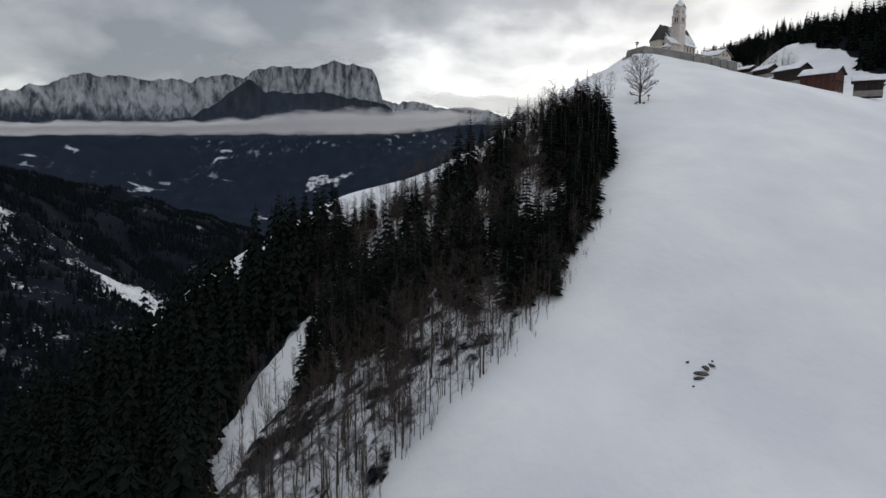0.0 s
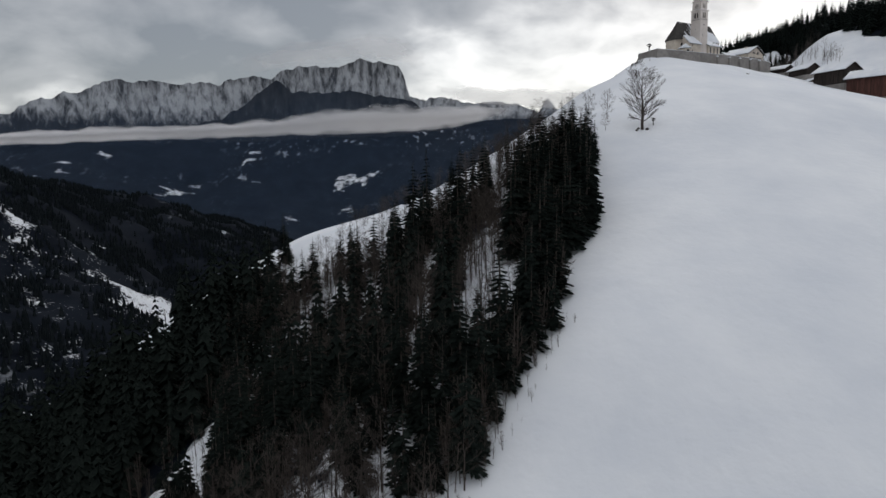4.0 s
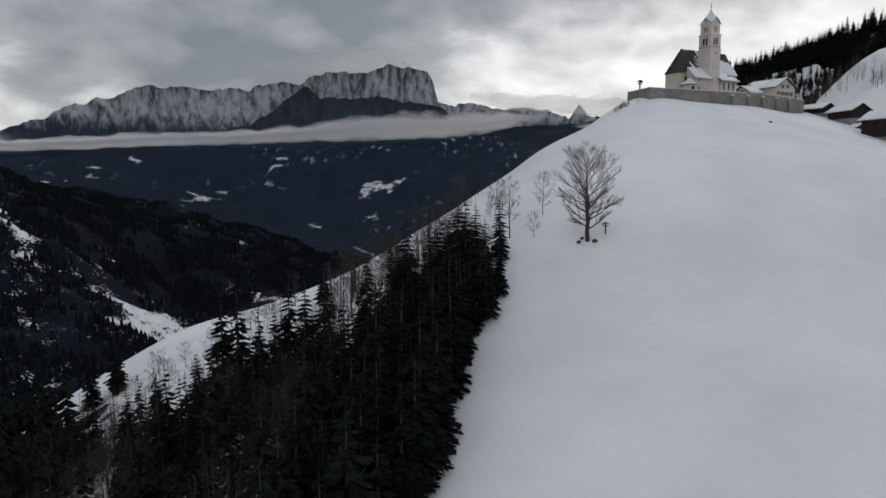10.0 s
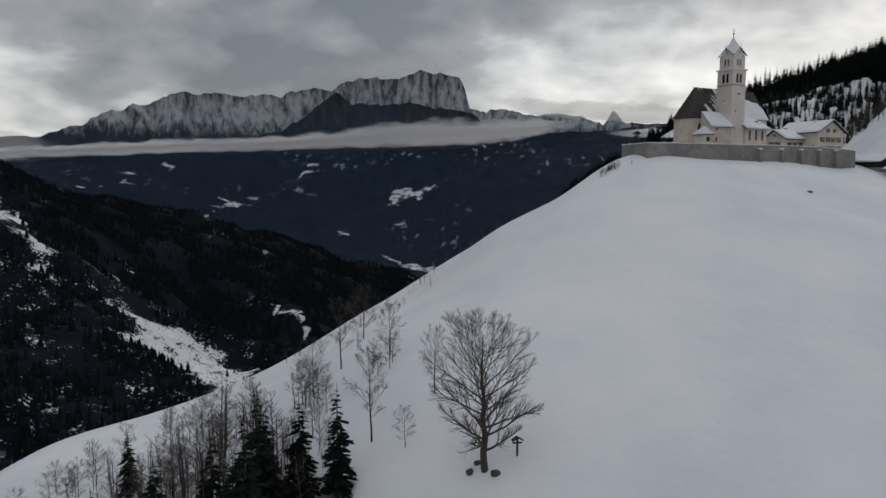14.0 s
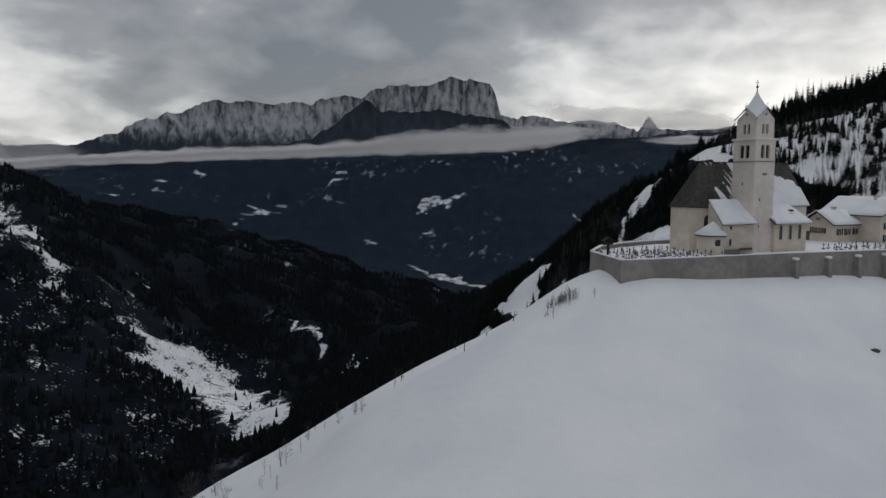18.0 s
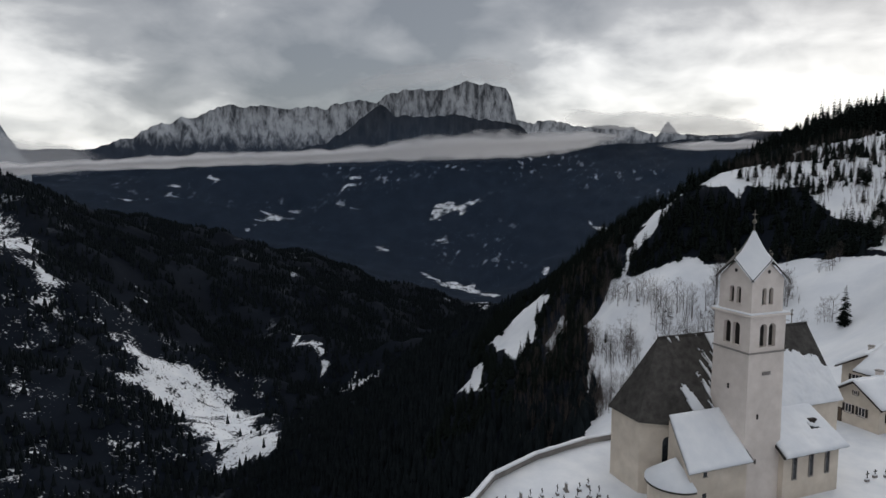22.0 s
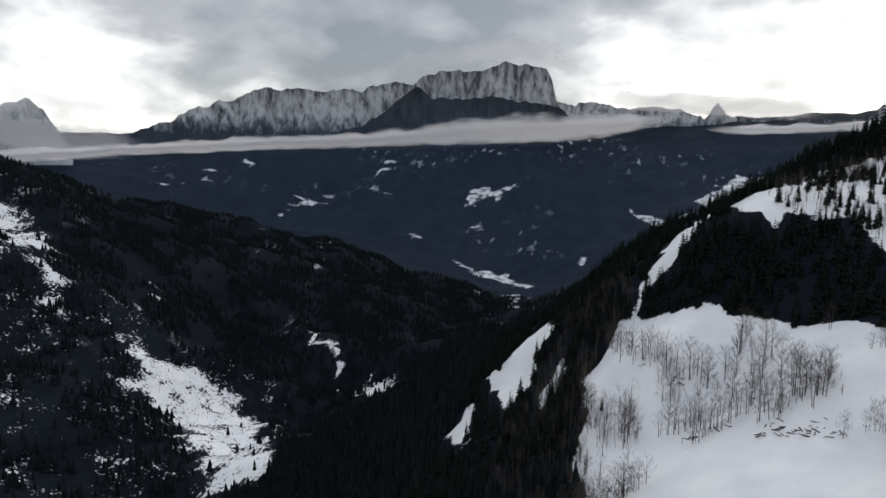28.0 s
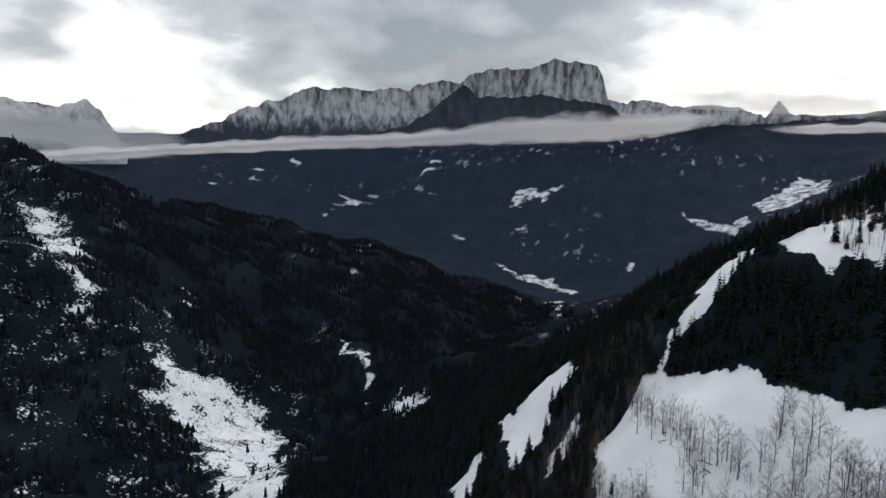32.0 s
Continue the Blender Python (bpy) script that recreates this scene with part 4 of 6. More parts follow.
    for nm, q in roofs:
        part("roof", slab(bmesh.new(), q, 0.22), M["shingle"], ch, "dark weathered shingle roof")
    tube_bm = tube(bmesh.new(), A, B, 0.14, 0.14, 6)
    part("ridge_cap", tube_bm, M["shingle"], ch)
    bm = box(bmesh.new(), 14.9, 14.98, 6.96, 7.04, 17, 19)
    bmesh.ops.create_uvsphere(bm, u_segments=8, v_segments=6, radius=0.17, matrix=Matrix.Translation((14.94, 7, 18.3)))
    box(bm, 14.64, 15.24, 6.97, 7.03, 18.72, 18.8)
    part("ridge_cross", bm, M["metal"], ch)
    # aisle on the south side, under a flatter snow-covered roof
    part("aisle", prism(bmesh.new(), [(2.61, -3.4), (11.4, -3.4), (11.4, 1.5), (2.61, 1.5)], G, [5.3, 5.3, 8.3, 8.3]), M["plaster_warm"], ch, "cream plastered aisle with three tall slit windows")
    aisle_roof = part("aisle_roof", slab(bmesh.new(), [Vector(p) for p in ((1.7, -4.35, 5.0), (11.75, -4.35, 5.0), (11.75, 1.45, 8.35), (2.6, 1.45, 8.35))], 0.2), M["shingle"], ch)
    for x in (4.3, 6.9, 9.5):
        win = part("window", arch(bmesh.new(), 0.5, 2.7, 0.1), M["glass"], ch, "tall narrow dark window")
        win.matrix_basis = Matrix.Translation((x, -3.45, 1.9))
        fr = bmesh.new()
        box(fr, -0.36, -0.25, -0.06, 0.04, -0.05, 2.5); box(fr, 0.25, 0.36, -0.06, 0.04, -0.05, 2.5); box(fr, -0.36, 0.36, -0.1, 0.06, -0.15, -0.05)
        part("window_frame", fr, M["stone"], win)
    # sacristy west of the tower, and its rounded annex
    part("sacristy", prism(bmesh.new(), [(-10.6, -3.2), (-2.7, -3.2), (-2.7, 1.5), (-9.6, 1.5)], G, [5.4, 5.4, 9.2, 9.2]), M["plaster_warm"], ch, "cream plastered sacristy")
    part("sacristy_roof", slab(bmesh.new(), [Vector(p) for p in ((-11.3, -3.85, 5.15), (-2.3, -3.85, 5.15), (-2.3, 1.45, 9.55), (-9.7, 1.45, 9.55))], 0.2), M["shingle"], ch)
    ring = [(-10.4 + 2.9 * math.cos(a), -0.7 + 2.9 * math.sin(a)) for a in [radians(90 + 180 * i / 10) for i in range(11)]]
    part("annex", prism(bmesh.new(), ring, G - 0.6, 3.1), M["plaster_warm"], ch, "low rounded annex")
    bm, top = bmesh.new(), Vector((-10.4, -0.7, 5.35))
    er = [Vector((-10.4 + 3.25 * math.cos(a), -0.7 + 3.25 * math.sin(a), 3.05)) for a in [radians(88 + 184 * i / 12) for i in range(13)]]
    tv, ev, lv = bm.verts.new(top), [bm.verts.new(p) for p in er], [bm.verts.new(p - Vector((0, 0, 0.2))) for p in er]
    for i in range(12):
        bm.faces.new((tv, ev[i], ev[i + 1]))
        bm.faces.new((ev[i + 1], ev[i], lv[i], lv[i + 1]))
    bm.faces.new(lv)
    part("annex_roof", bm, M["shingle"], ch)
    for x, z, w, h in ((-8.6, 4.2, 0.45, 0.6), (-8.6, 1.2, 0.5, 1.1)):
        win = part("window", box(bmesh.new(), -w / 2, w / 2, -0.03, 0.06, 0, h), M["glass"], ch)
        win.matrix_basis = Matrix.Translation((x, -3.22, z))
        part("window_sill", box(bmesh.new(), -w / 2 - 0.1, w / 2 + 0.1, -0.1, 0.02, -0.08, 0), M["stone"], win)
    win = part("window", box(bmesh.new(), -0.4, 0.4, -0.05, 0.06, 0, 1.0), M["glass"], ch)
    win.matrix_basis = Matrix.Translation((-11.75, -3.22, 1.2)) @ Matrix.Rotation(radians(-30), 4, "Z")
    part("window_frame", box(bmesh.new(), -0.5, 0.5, -0.02, 0.03, -0.1, 1.1), M["dark_wood"], win)
    win = part("window", arch(bmesh.new(), 1.5, 3.2, 0.12), M["glass"], ch, "round-headed apse window")
    win.matrix_basis = Matrix.Translation((-8.75, 2.3, 3.4)) @ Matrix.Rotation(radians(-36.4), 4, "Z")
    part("window_frame", moved(arch(bmesh.new(), 1.75, 3.35, 0.06), Matrix.Translation((0, 0.03, -0.1))), M["plaster_warm"], win)
    part("cellar_wall", box(bmesh.new(), -10.3, -6.6, -3.75, -3.21, G - 0.8, 0.4, 0.06), M["stone"], ch, "dark rough stone base")
    part("bench", box(bmesh.new(), -6.3, -3.2, -3.55, -3.22, 0.1, 0.55, 0.03), M["wood"], ch)
    # snow lying on the roofs
    def sheet(name, quad, thick, seed, keep):
        """Snow on a roof: a lumpy sheet with a torn edge where keep(u, v) says that it has slid off."""
        q = [Vector(p) for p in quad]
        nrm = (q[1] - q[0]).cross(q[2] - q[0]).normalized()
        nu, nv = (110, 80) if seed in (3, 4) else (40, 28)
        bm = bmesh.new()
        vs = {}
        for i in range(nu + 1):
            for j in range(nv + 1):
                u, v = i / nu, j / nv
                p = q[0].lerp(q[1], u).lerp(q[3].lerp(q[2], u), v)
                lump = 0.35 * noise.noise(p * 0.6 + Vector((seed, 0, 0))) + 0.2 * noise.noise(p * 1.9)
                edge = min(u, 1 - u, v, 1 - v) * 18
                vs[i, j] = bm.verts.new(p + nrm * (thick * min(1, 0.45 + edge) * (1 + lump)))
        for i in range(nu):
            for j in range(nv):
                if keep((i + 0.5) / nu, (j + 0.5) / nv):
                    bm.faces.new((vs[i, j], vs[i + 1, j], vs[i + 1, j + 1], vs[i, j + 1]))
        bmesh.ops.delete(bm, geom=[v for v in bm.verts if not v.link_faces], context="VERTS")
        r = bmesh.ops.extrude_face_region(bm, geom=bm.faces[:])
        bmesh.ops.translate(bm, verts=[e for e in r["geom"] if isinstance(e, bmesh.types.BMVert)], vec=nrm * -thick * 0.96)
        bmesh.ops.recalc_face_normals(bm, faces=bm.faces)
        return part(name, bm, M["snow"], ch, smooth=True)

    def fr(u, v, s, seed):
        return noise.fractal(Vector((u * s, v * s * 0.6, seed)), 0.8, 2.1, 4)

    sheet("roof_snow", ((-11.35, -3.9, 5.18), (-2.6, -3.9, 5.18), (-2.6, 1.4, 9.58), (-9.7, 1.4, 9.58)), 0.3, 1, lambda u, v: True)
    sheet("roof_snow", ((1.9, -4.4, 5.03), (11.8, -4.4, 5.03), (11.8, 1.4, 8.4), (2.6, 1.4, 8.4)), 0.3, 2, lambda u, v: not (0.66 < u < 0.8 and 0.42 < v < 0.56 and fr(u, v, 9, 2) > -0.15))
    # main roof, south face: snow stays low on the east part, slides off in streaks towards the apse
    S0, S1 = E[0], E[1]
    sheet("roof_snow", (S0.lerp(S1, 0.40), S1, B.lerp(A, 0.0), A.lerp(B, 0.40)), 0.25, 3, lambda u, v: v < 0.98 - 0.62 * max(0, u - 0.16) + 0.12 * fr(u, v, 6, 3))
    sheet("roof_snow", (S0, S0.lerp(S1, 0.36), A.lerp(B, 0.36), A), 0.16, 4, lambda u, v: fr(u * 3.2 + v * 1.4, v * 0.8, 2.6, 8) + 0.4 * max(0, u - 0.72) * 4 - 0.25 * v - 0.5 * max(0, 0.25 - u) * 4 > 0.06 or u > 0.9 - 0.2 * abs(v - 0.5))
    bm = bmesh.new()
    n = len(er)
    tv, ev, lv = bm.verts.new(top + Vector((0, 0, 0.3))), [bm.verts.new(p + Vector((0, 0, 0.28))) for p in er], [bm.verts.new(p + Vector((0, 0, 0.02))) for p in er]
    for i in range(n - 1):
        bm.faces.new((tv, ev[i], ev[i + 1])); bm.faces.new((ev[i + 1], ev[i], lv[i], lv[i + 1]))
    part("roof_snow", bm, M["snow"], ch, smooth=True)
    bm = box(bmesh.new(), 9.1, 10.2, -1.3, -0.4, 6.4, 7.5, 0.05)
    part("roof_dormer", bm, M["dark_wood"], ch, "small dark roof dormer breaking the snow")
    return ch


build_church()


# ---------------------------------------------------------------- churchyard: retaining wall, yard, graves
WALL = [on_church(*p) for p in ((-33.0, 6.8), (-36.6, -6.7), (-22, -8.5), (-4, -9.7), (9.5, -11.2), (22, -11.7), (33, -12), (40, -11.5), (46, -7.6))]
BACK = [on_church(*p) for p in ((-33.0, 6.8), (-26, 13.5), (-18, 17), (-9, 19), (4, 19.5))]
WALL_TOP = [0, 0, 0, 0, -0.05, -0.2, -0.6, -1.0, -1.6]


def run_wall(name, line, tops, down, thick, parent, snow=0.22):
    """A wall along a line, stretch by stretch, with a snow cap on each."""
    for (a, b), (ta, tb) in zip(zip(line, line[1:]), zip(tops, tops[1:])):
        a, b = Vector((*a, 0)), Vector((*b, 0))
        d = (b - a).normalized()
        s = Vector((-d.y, d.x, 0)) * thick
        n = max(2, int((b - a).length / 1.2))
        bm, cap = bmesh.new(), bmesh.new()
        prev = prev_c = None
        for i in range(n + 1):
            p = a.lerp(b, i / n)
            zt = ta + (tb - ta) * i / n
            jit = 0.05 * noise.noise(p * 0.9)
            zb = zt - down
            row = [bm.verts.new((p.x + d.y * 0.18, p.y - d.x * 0.18, zb)), bm.verts.new((p.x + d.y * jit, p.y - d.x * jit, zt - 0.3)), bm.verts.new((p.x, p.y, zt)), bm.verts.new((p.x + s.x, p.y + s.y, zt)), bm.verts.new((p.x + s.x, p.y + s.y, zb))]
            hgt = snow * (1 + 0.5 * noise.noise(p * 0.5))
            o = -d.cross(Vector((0, 0, 1))) * -0.06
            crow = [cap.verts.new((p.x + d.y * 0.08, p.y - d.x * 0.08, zt + 0.004)), cap.verts.new((p.x + d.y * 0.1, p.y - d.x * 0.1, zt + hgt * 0.6)), cap.verts.new((p.x + s.x * 0.5, p.y + s.y * 0.5, zt + hgt)),
                    cap.verts.new((p.x + s.x * 1.1, p.y + s.y * 1.1, zt + hgt * 0.6)), cap.verts.new((p.x + s.x * 1.1, p.y + s.y * 1.1, zt + 0.004))]
            if prev:
                for r0, r1, g in ((prev, row, bm), (prev_c, crow, cap)):
                    for j in range(5):
                        g.faces.new((r0[j], r1[j], r1[(j + 1) % 5], r0[(j + 1) % 5]))
            prev, prev_c = row, crow
        for g in (bm, cap):
            bmesh.ops.holes_fill(g, edges=g.edges)
            bmesh.ops.recalc_face_normals(g, faces=g.faces)
        part("wall_stretch", bm, M["stone"], parent)
        part("snow_cap", cap, M["snow"], parent, smooth=True)


yard_wall = empty("churchyard_wall", label="high grey stone retaining wall with a snow cap", category="wall", kind="structure")
run_wall("churchyard_wall", WALL, WALL_TOP, 6.0, 0.55, yard_wall)
back_wall = empty("churchyard_parapet", label="low stone churchyard wall with a snow cap", category="wall", kind="structure")
run_wall("churchyard_parapet", BACK[::-1], [0.1] * 5, 9.0, 0.5, back_wall, 0.3)


def build_yard():
    line = WALL[:8] + [on_church(44, 14), on_church(30, 24), on_church(14, 22)] + BACK[::-1][:-1]
    cx, cy = on_church(0, 4)
    bm = bmesh.new()
    rings = []
    for f in (0.0, 0.25, 0.5, 0.75, 0.985):
        ring = []
        n = len(line)
        for i in range(n):
            for s in range(6):
                a, b = line[i], line[(i + 1) % n]
                x, y = a[0] + (b[0] - a[0]) * s / 6, a[1] + (b[1] - a[1]) * s / 6
                x, y = cx + (x - cx) * f, cy + (y - cy) * f
                ring.append(bm.verts.new((x, y, -0.62 + 0.12 * noise.noise(Vector((x / 3, y / 3, 0))))))
        rings.append(ring)
    n = len(rings[0])
    for r0, r1 in zip(rings, rings[1:]):
        for i in range(n):
            bm.faces.new((r0[i], r0[(i + 1) % n], r1[(i + 1) % n], r1[i]))
    skirt = [bm.verts.new((v.co.x, v.co.y, -5)) for v in rings[-1]]
    for i in range(n):
        bm.faces.new((rings[-1][i], rings[-1][(i + 1) % n], skirt[(i + 1) % n], skirt[i]))
    bmesh.ops.remove_doubles(bm, verts=bm.verts, dist=0.01)
    bmesh.ops.recalc_face_normals(bm, faces=bm.faces)
    tagged(part("churchyard", bm, M["snow"], smooth=True), "snow-covered churchyard terrace", "yard", kind="structure")


build_yard()


# ---------------------------------------------------------------- trees
def conifer(seed, tall, wide, whorls, per):
    """A spruce: tapered trunk, whorls of drooping boughs with side sprays."""
    rnd = random.Random(seed)
    root = empty("spruce")
    part("trunk", tube(bmesh.new(), (0, 0, -0.6), (0, 0, tall * 0.97), 0.022 * tall, 0.01, 7), M["bark"], root)
    verts, faces = [], []

    def spike(p, q, w, h):
        """A flat four-sided needle-shaped spray from p to q."""
        d = (q - p).normalized()
        s = d.cross(Vector((0, 0, 1)))
        s = s.normalized() if s.length > 0.01 else Vector((1, 0, 0))
        m = p.lerp(q, 0.4)
        k = len(verts)
        verts.extend((p[:], (m + s * w)[:], (m + Vector((0, 0, h)))[:], (m - s * w)[:], (m - Vector((0, 0, h * 1.6)))[:], q[:]))
        for a, b in ((1, 2), (2, 3), (3, 4), (4, 1)):
            faces.append((k, k + b, k + a))
            faces.append((k + 5, k + a, k + b))

    for i in range(whorls):
        f = i / (whorls - 1)
        z = tall * (0.07 + 0.92 * f)
        reach = wide * (1 - f) ** 0.74 * rnd.uniform(0.75, 1.15) + 0.12
        for j in range(max(4, int(per * (1 - 0.45 * f)))):
            a = 2 * math.pi * (j + rnd.random() * 0.8) / per + i * 1.3
            L = reach * rnd.uniform(0.65, 1.12)
            droop = L * rnd.uniform(0.22, 0.5) * (1 - 0.7 * f)
            p = Vector((0, 0, z + 0.12 * L))
            q = Vector((math.cos(a) * L, math.sin(a) * L, z - droop))
            spike(p, q, 0.16 * L + 0.06, 0.07 * L + 0.04)
            for s in (-1, 1):
                for g in (0.45, 0.72):
                    b = a + s * rnd.uniform(0.35, 0.7)
                    m = p.lerp(q, g)
                    e = m + Vector((math.cos(b), math.sin(b), -0.35)) * L * (1 - g) * rnd.uniform(0.7, 1.15)
                    spike(m, e, 0.09 * L, 0.05 * L)
    spike(Vector((0, 0, tall * 0.93)), Vector((0, 0, tall * 1.03)), 0.08, 0.05)
    me = bpy.data.meshes.new("crown")
    me.from_pydata(verts, [], faces)
    me.materials.append(M["needle"])
    part("crown", me, None, root)
    return root


def bare_tree(seed, tall, wide, low, limbs, stems=1, subs=7, thick=0.02, rise=0.9):
    """A leafless broad-leaved tree: trunk, limbs that fan out and rise, branches and fine twigs.
    wide: half the crown's width, low: height of its lowest limb, both as shares of the height; rise: how steeply limbs climb."""
    rnd = random.Random(seed)
    root = empty("bare_tree")
    fine, stouts = ([], []), [([], []) for _ in range(stems)]
    stout = stouts[0]

    def stick(a, b, ra, rb, main=False):
        n, (v, f) = (6, stout) if main else (3, fine)
        d = (b - a).normalized()
        s = d.orthogonal().normalized()
        t = d.cross(s)
        k = len(v)
        for c, q in ((a, ra), (b, rb)):
            for i in range(n):
                v.append((c + (s * math.cos(6.2832 * i / n) + t * math.sin(6.2832 * i / n)) * q)[:])
        for i in range(n):
            j = (i + 1) % n
            f.append((k + i, k + j, k + n + j, k + n + i))

    def shoot(p, d, length, r, level):
        n = 5 if level == 1 else 3 if level == 2 else 2
        pts = [p]
        for i in range(n):
            d = (d + Vector((rnd.uniform(-1, 1), rnd.uniform(-1, 1), rnd.uniform(-0.6, 1.3))) * 0.11).normalized()
            pts.append(pts[-1] + d * length / n)
        for i in range(n):
            stick(pts[i], pts[i + 1], max(0.008, r * (1 - i / n * 0.8)), max(0.006, r * (1 - (i + 1) / n * 0.8)))
        if level == 3:
            return
        count = subs if level == 1 else max(3, subs - 2)
        for i in range(count):
            q = 0.22 + 0.76 * (i + rnd.random()) / count
            k = min(n - 1, int(q * n))
            at = pts[k].lerp(pts[k + 1], q * n - k)
            way = (pts[k + 1] - pts[k]).normalized()
            side = Vector((rnd.uniform(-1, 1), rnd.uniform(-1, 1), rnd.uniform(-0.55, 0.9)))
            side = (side - way * side.dot(way)).normalized()
            shoot(at, (way + side * rnd.uniform(0.5, 0.9)).normalized(), length * (1.08 - q) * rnd.uniform(0.42, 0.66) + 0.02 * tall, max(0.012, r * (0.5 if level == 1 else 0.4) * (1.1 - q * 0.5)), level + 1)

    for s in range(stems):
        stout = stouts[s]
        a = rnd.uniform(0, 6.283)
        foot = Vector((math.cos(a), math.sin(a), 0)) * (0.045 * tall if stems > 1 else 0)
        lean = Vector((math.cos(a), math.sin(a), 0)) * (rnd.uniform(0.03, 0.12) if stems > 1 else rnd.uniform(0, 0.03))
        h = tall * (rnd.uniform(0.8, 1) if stems > 1 else 1)
        stem = [foot + Vector((0, 0, -0.5))] + [foot + lean * h * (i / 8) + Vector((rnd.uniform(-0.008, 0.008), rnd.uniform(-0.008, 0.008), 0)) * h + Vector((0, 0, h * 0.93 * i / 8)) for i in range(1, 9)]
        r0 = thick * h / stems ** 0.5
        for i in range(8):
            stick(stem[i], stem[i + 1], max(0.02, r0 * (1 - i / 8) ** 0.9), max(0.012, r0 * (1 - (i + 1) / 8) ** 0.9), True)
        for i in range(limbs // stems):
            q = low + (0.97 - low) * (i + rnd.random() * 0.7) / (limbs // stems)
            k = min(7, int(q * 8))
            at = stem[k].lerp(stem[k + 1], q * 8 - k)
            g = i * 2.4 + rnd.uniform(-0.4, 0.4)
            egg = math.sin(math.pi * min(1.0, 0.26 + 0.74 * (q - low) / (1 - low))) ** 0.6
            climb = rise * (0.2 + 1.15 * q) * rnd.uniform(0.8, 1.2)
            shoot(at, Vector((math.cos(g), math.sin(g), climb)).normalized(), wide * h * (egg * 1.05 + 0.1) * (1 + 0.30 * climb) * rnd.uniform(0.8, 1.1), max(0.02, r0 * (1 - q) * 0.42 + 0.012), 1)
    for name, (v, f), mat in [("trunk", st, M["bark"]) for st in stouts if st[0]] + [("crown", fine, M["twig"])]:
        me = bpy.data.meshes.new(name)
        me.from_pydata(v, [], f)
        me.materials.append(mat)
        part(name, me, None, root)
    return root


def plant(template, x, y, s=1.0, turn=0.0, z=None, lean=0.0, wide=1.0):
    z = height(x, y) if z is None else z
    return copy_thing(template, Matrix.Translation((x, y, z)) @ Matrix.Rotation(turn, 4, "Z") @ Matrix.Rotation(lean, 4, "X") @ Matrix.Diagonal((s * wide, s * wide, s, 1)))


SPRUCE = [conifer(11, 20, 3.9, 24, 9), conifer(12, 18, 3.3, 22, 9), conifer(13, 22, 3.7, 26, 9), conifer(14, 16, 3.4, 20, 9)]
BARE = [bare_tree(21, 13, 0.31, 0.18, 22, subs=8, thick=0.012), bare_tree(22, 12, 0.27, 0.2, 20, subs=8, thick=0.011), bare_tree(23, 10, 0.22, 0.12, 20, stems=4, subs=6, thick=0.014), bare_tree(24, 14, 0.22, 0.26, 19, subs=8, thick=0.011)]
TALL = [bare_tree(25, 21, 0.24, 0.16, 22, stems=2, subs=8, thick=0.011, rise=1.25), bare_tree(26, 20, 0.22, 0.14, 24, stems=3, subs=8, thick=0.012, rise=1.35), bare_tree(27, 23, 0.22, 0.2, 22, subs=9, thick=0.011, rise=1.25),
        bare_tree(28, 20, 0.26, 0.12, 28, stems=4, subs=7, thick=0.013, rise=1.2)]
for i, t in enumerate(SPRUCE):
    tagged(t, "dark green spruce with traces of snow on the steep slope", "tree", "spruces of the ravine wood")
for t in TALL:
    tagged(t, "leafless grey-brown tree with upswept crown in the snowy bowl", "tree", "bare trees of the bowl")
for t in BARE:
    tagged(t, "leafless grey-brown broad-leaved tree on the snowy slope", "tree", "bare trees of the ravine wood")

rnd = random.Random(5)
placed = collections.defaultdict(list)


def settle(x, y):
    placed[int(x // 8), int(y // 8)].append((x, y))


def free(x, y, d):
    i, j = int(x // 8), int(y // 8)
    return all((x - a) ** 2 + (y - b) ** 2 > d * d for u in (i - 1, i, i + 1) for w in (j - 1, j, j + 1) for a, b in placed[u, w])


def scatter(count, pick, gap, make):
    n = tries = 0
    while n < count and tries < count * 80:
        tries += 1
        x, y = pick()
        if free(x, y, gap):
            settle(x, y)
            make(x, y)
            n += 1


def turf(x0, x1, y0, y1, keep):
    def pick():
        while True:
            x, y = rnd.uniform(x0, x1), rnd.uniform(y0, y1)
            if keep(x, y):
                return x, y
    return pick


def many(name, spots, shapes, mat, label, category="forest"):
    """Joins many light trees into one mesh. spots: x, y, z, scale, turn."""
    verts, faces, base = [], [], 0
    for i, (x, y, z, s, a) in enumerate(spots):
        v, f = shapes[i % len(shapes)]
        c, w = math.cos(a) * s, math.sin(a) * s
        p = np.stack([x + v[:, 0] * c - v[:, 1] * w, y + v[:, 0] * w + v[:, 1] * c, z + v[:, 2] * s], 1)
        verts.append(p)
        faces.append(f + base)
        base += len(v)
    me = bpy.data.meshes.new(name)
    me.from_pydata(np.concatenate(verts).tolist(), [], np.concatenate(faces).tolist())
    me.materials.append(mat)
    return tagged(new(name, me), label, category, kind="stuff")


def shape_of(template):
    """Points and quads of a tree's trunk and crown together, for joining many of it."""
    verts, faces, base = [], [], 0
    for ob in template.children:
        verts += [v.co[:] for v in ob.data.vertices]
        faces += [[k + base for k in p.vertices] for p in ob.data.polygons]
        base = len(verts)
    return np.array(verts, float), np.array(faces, int)


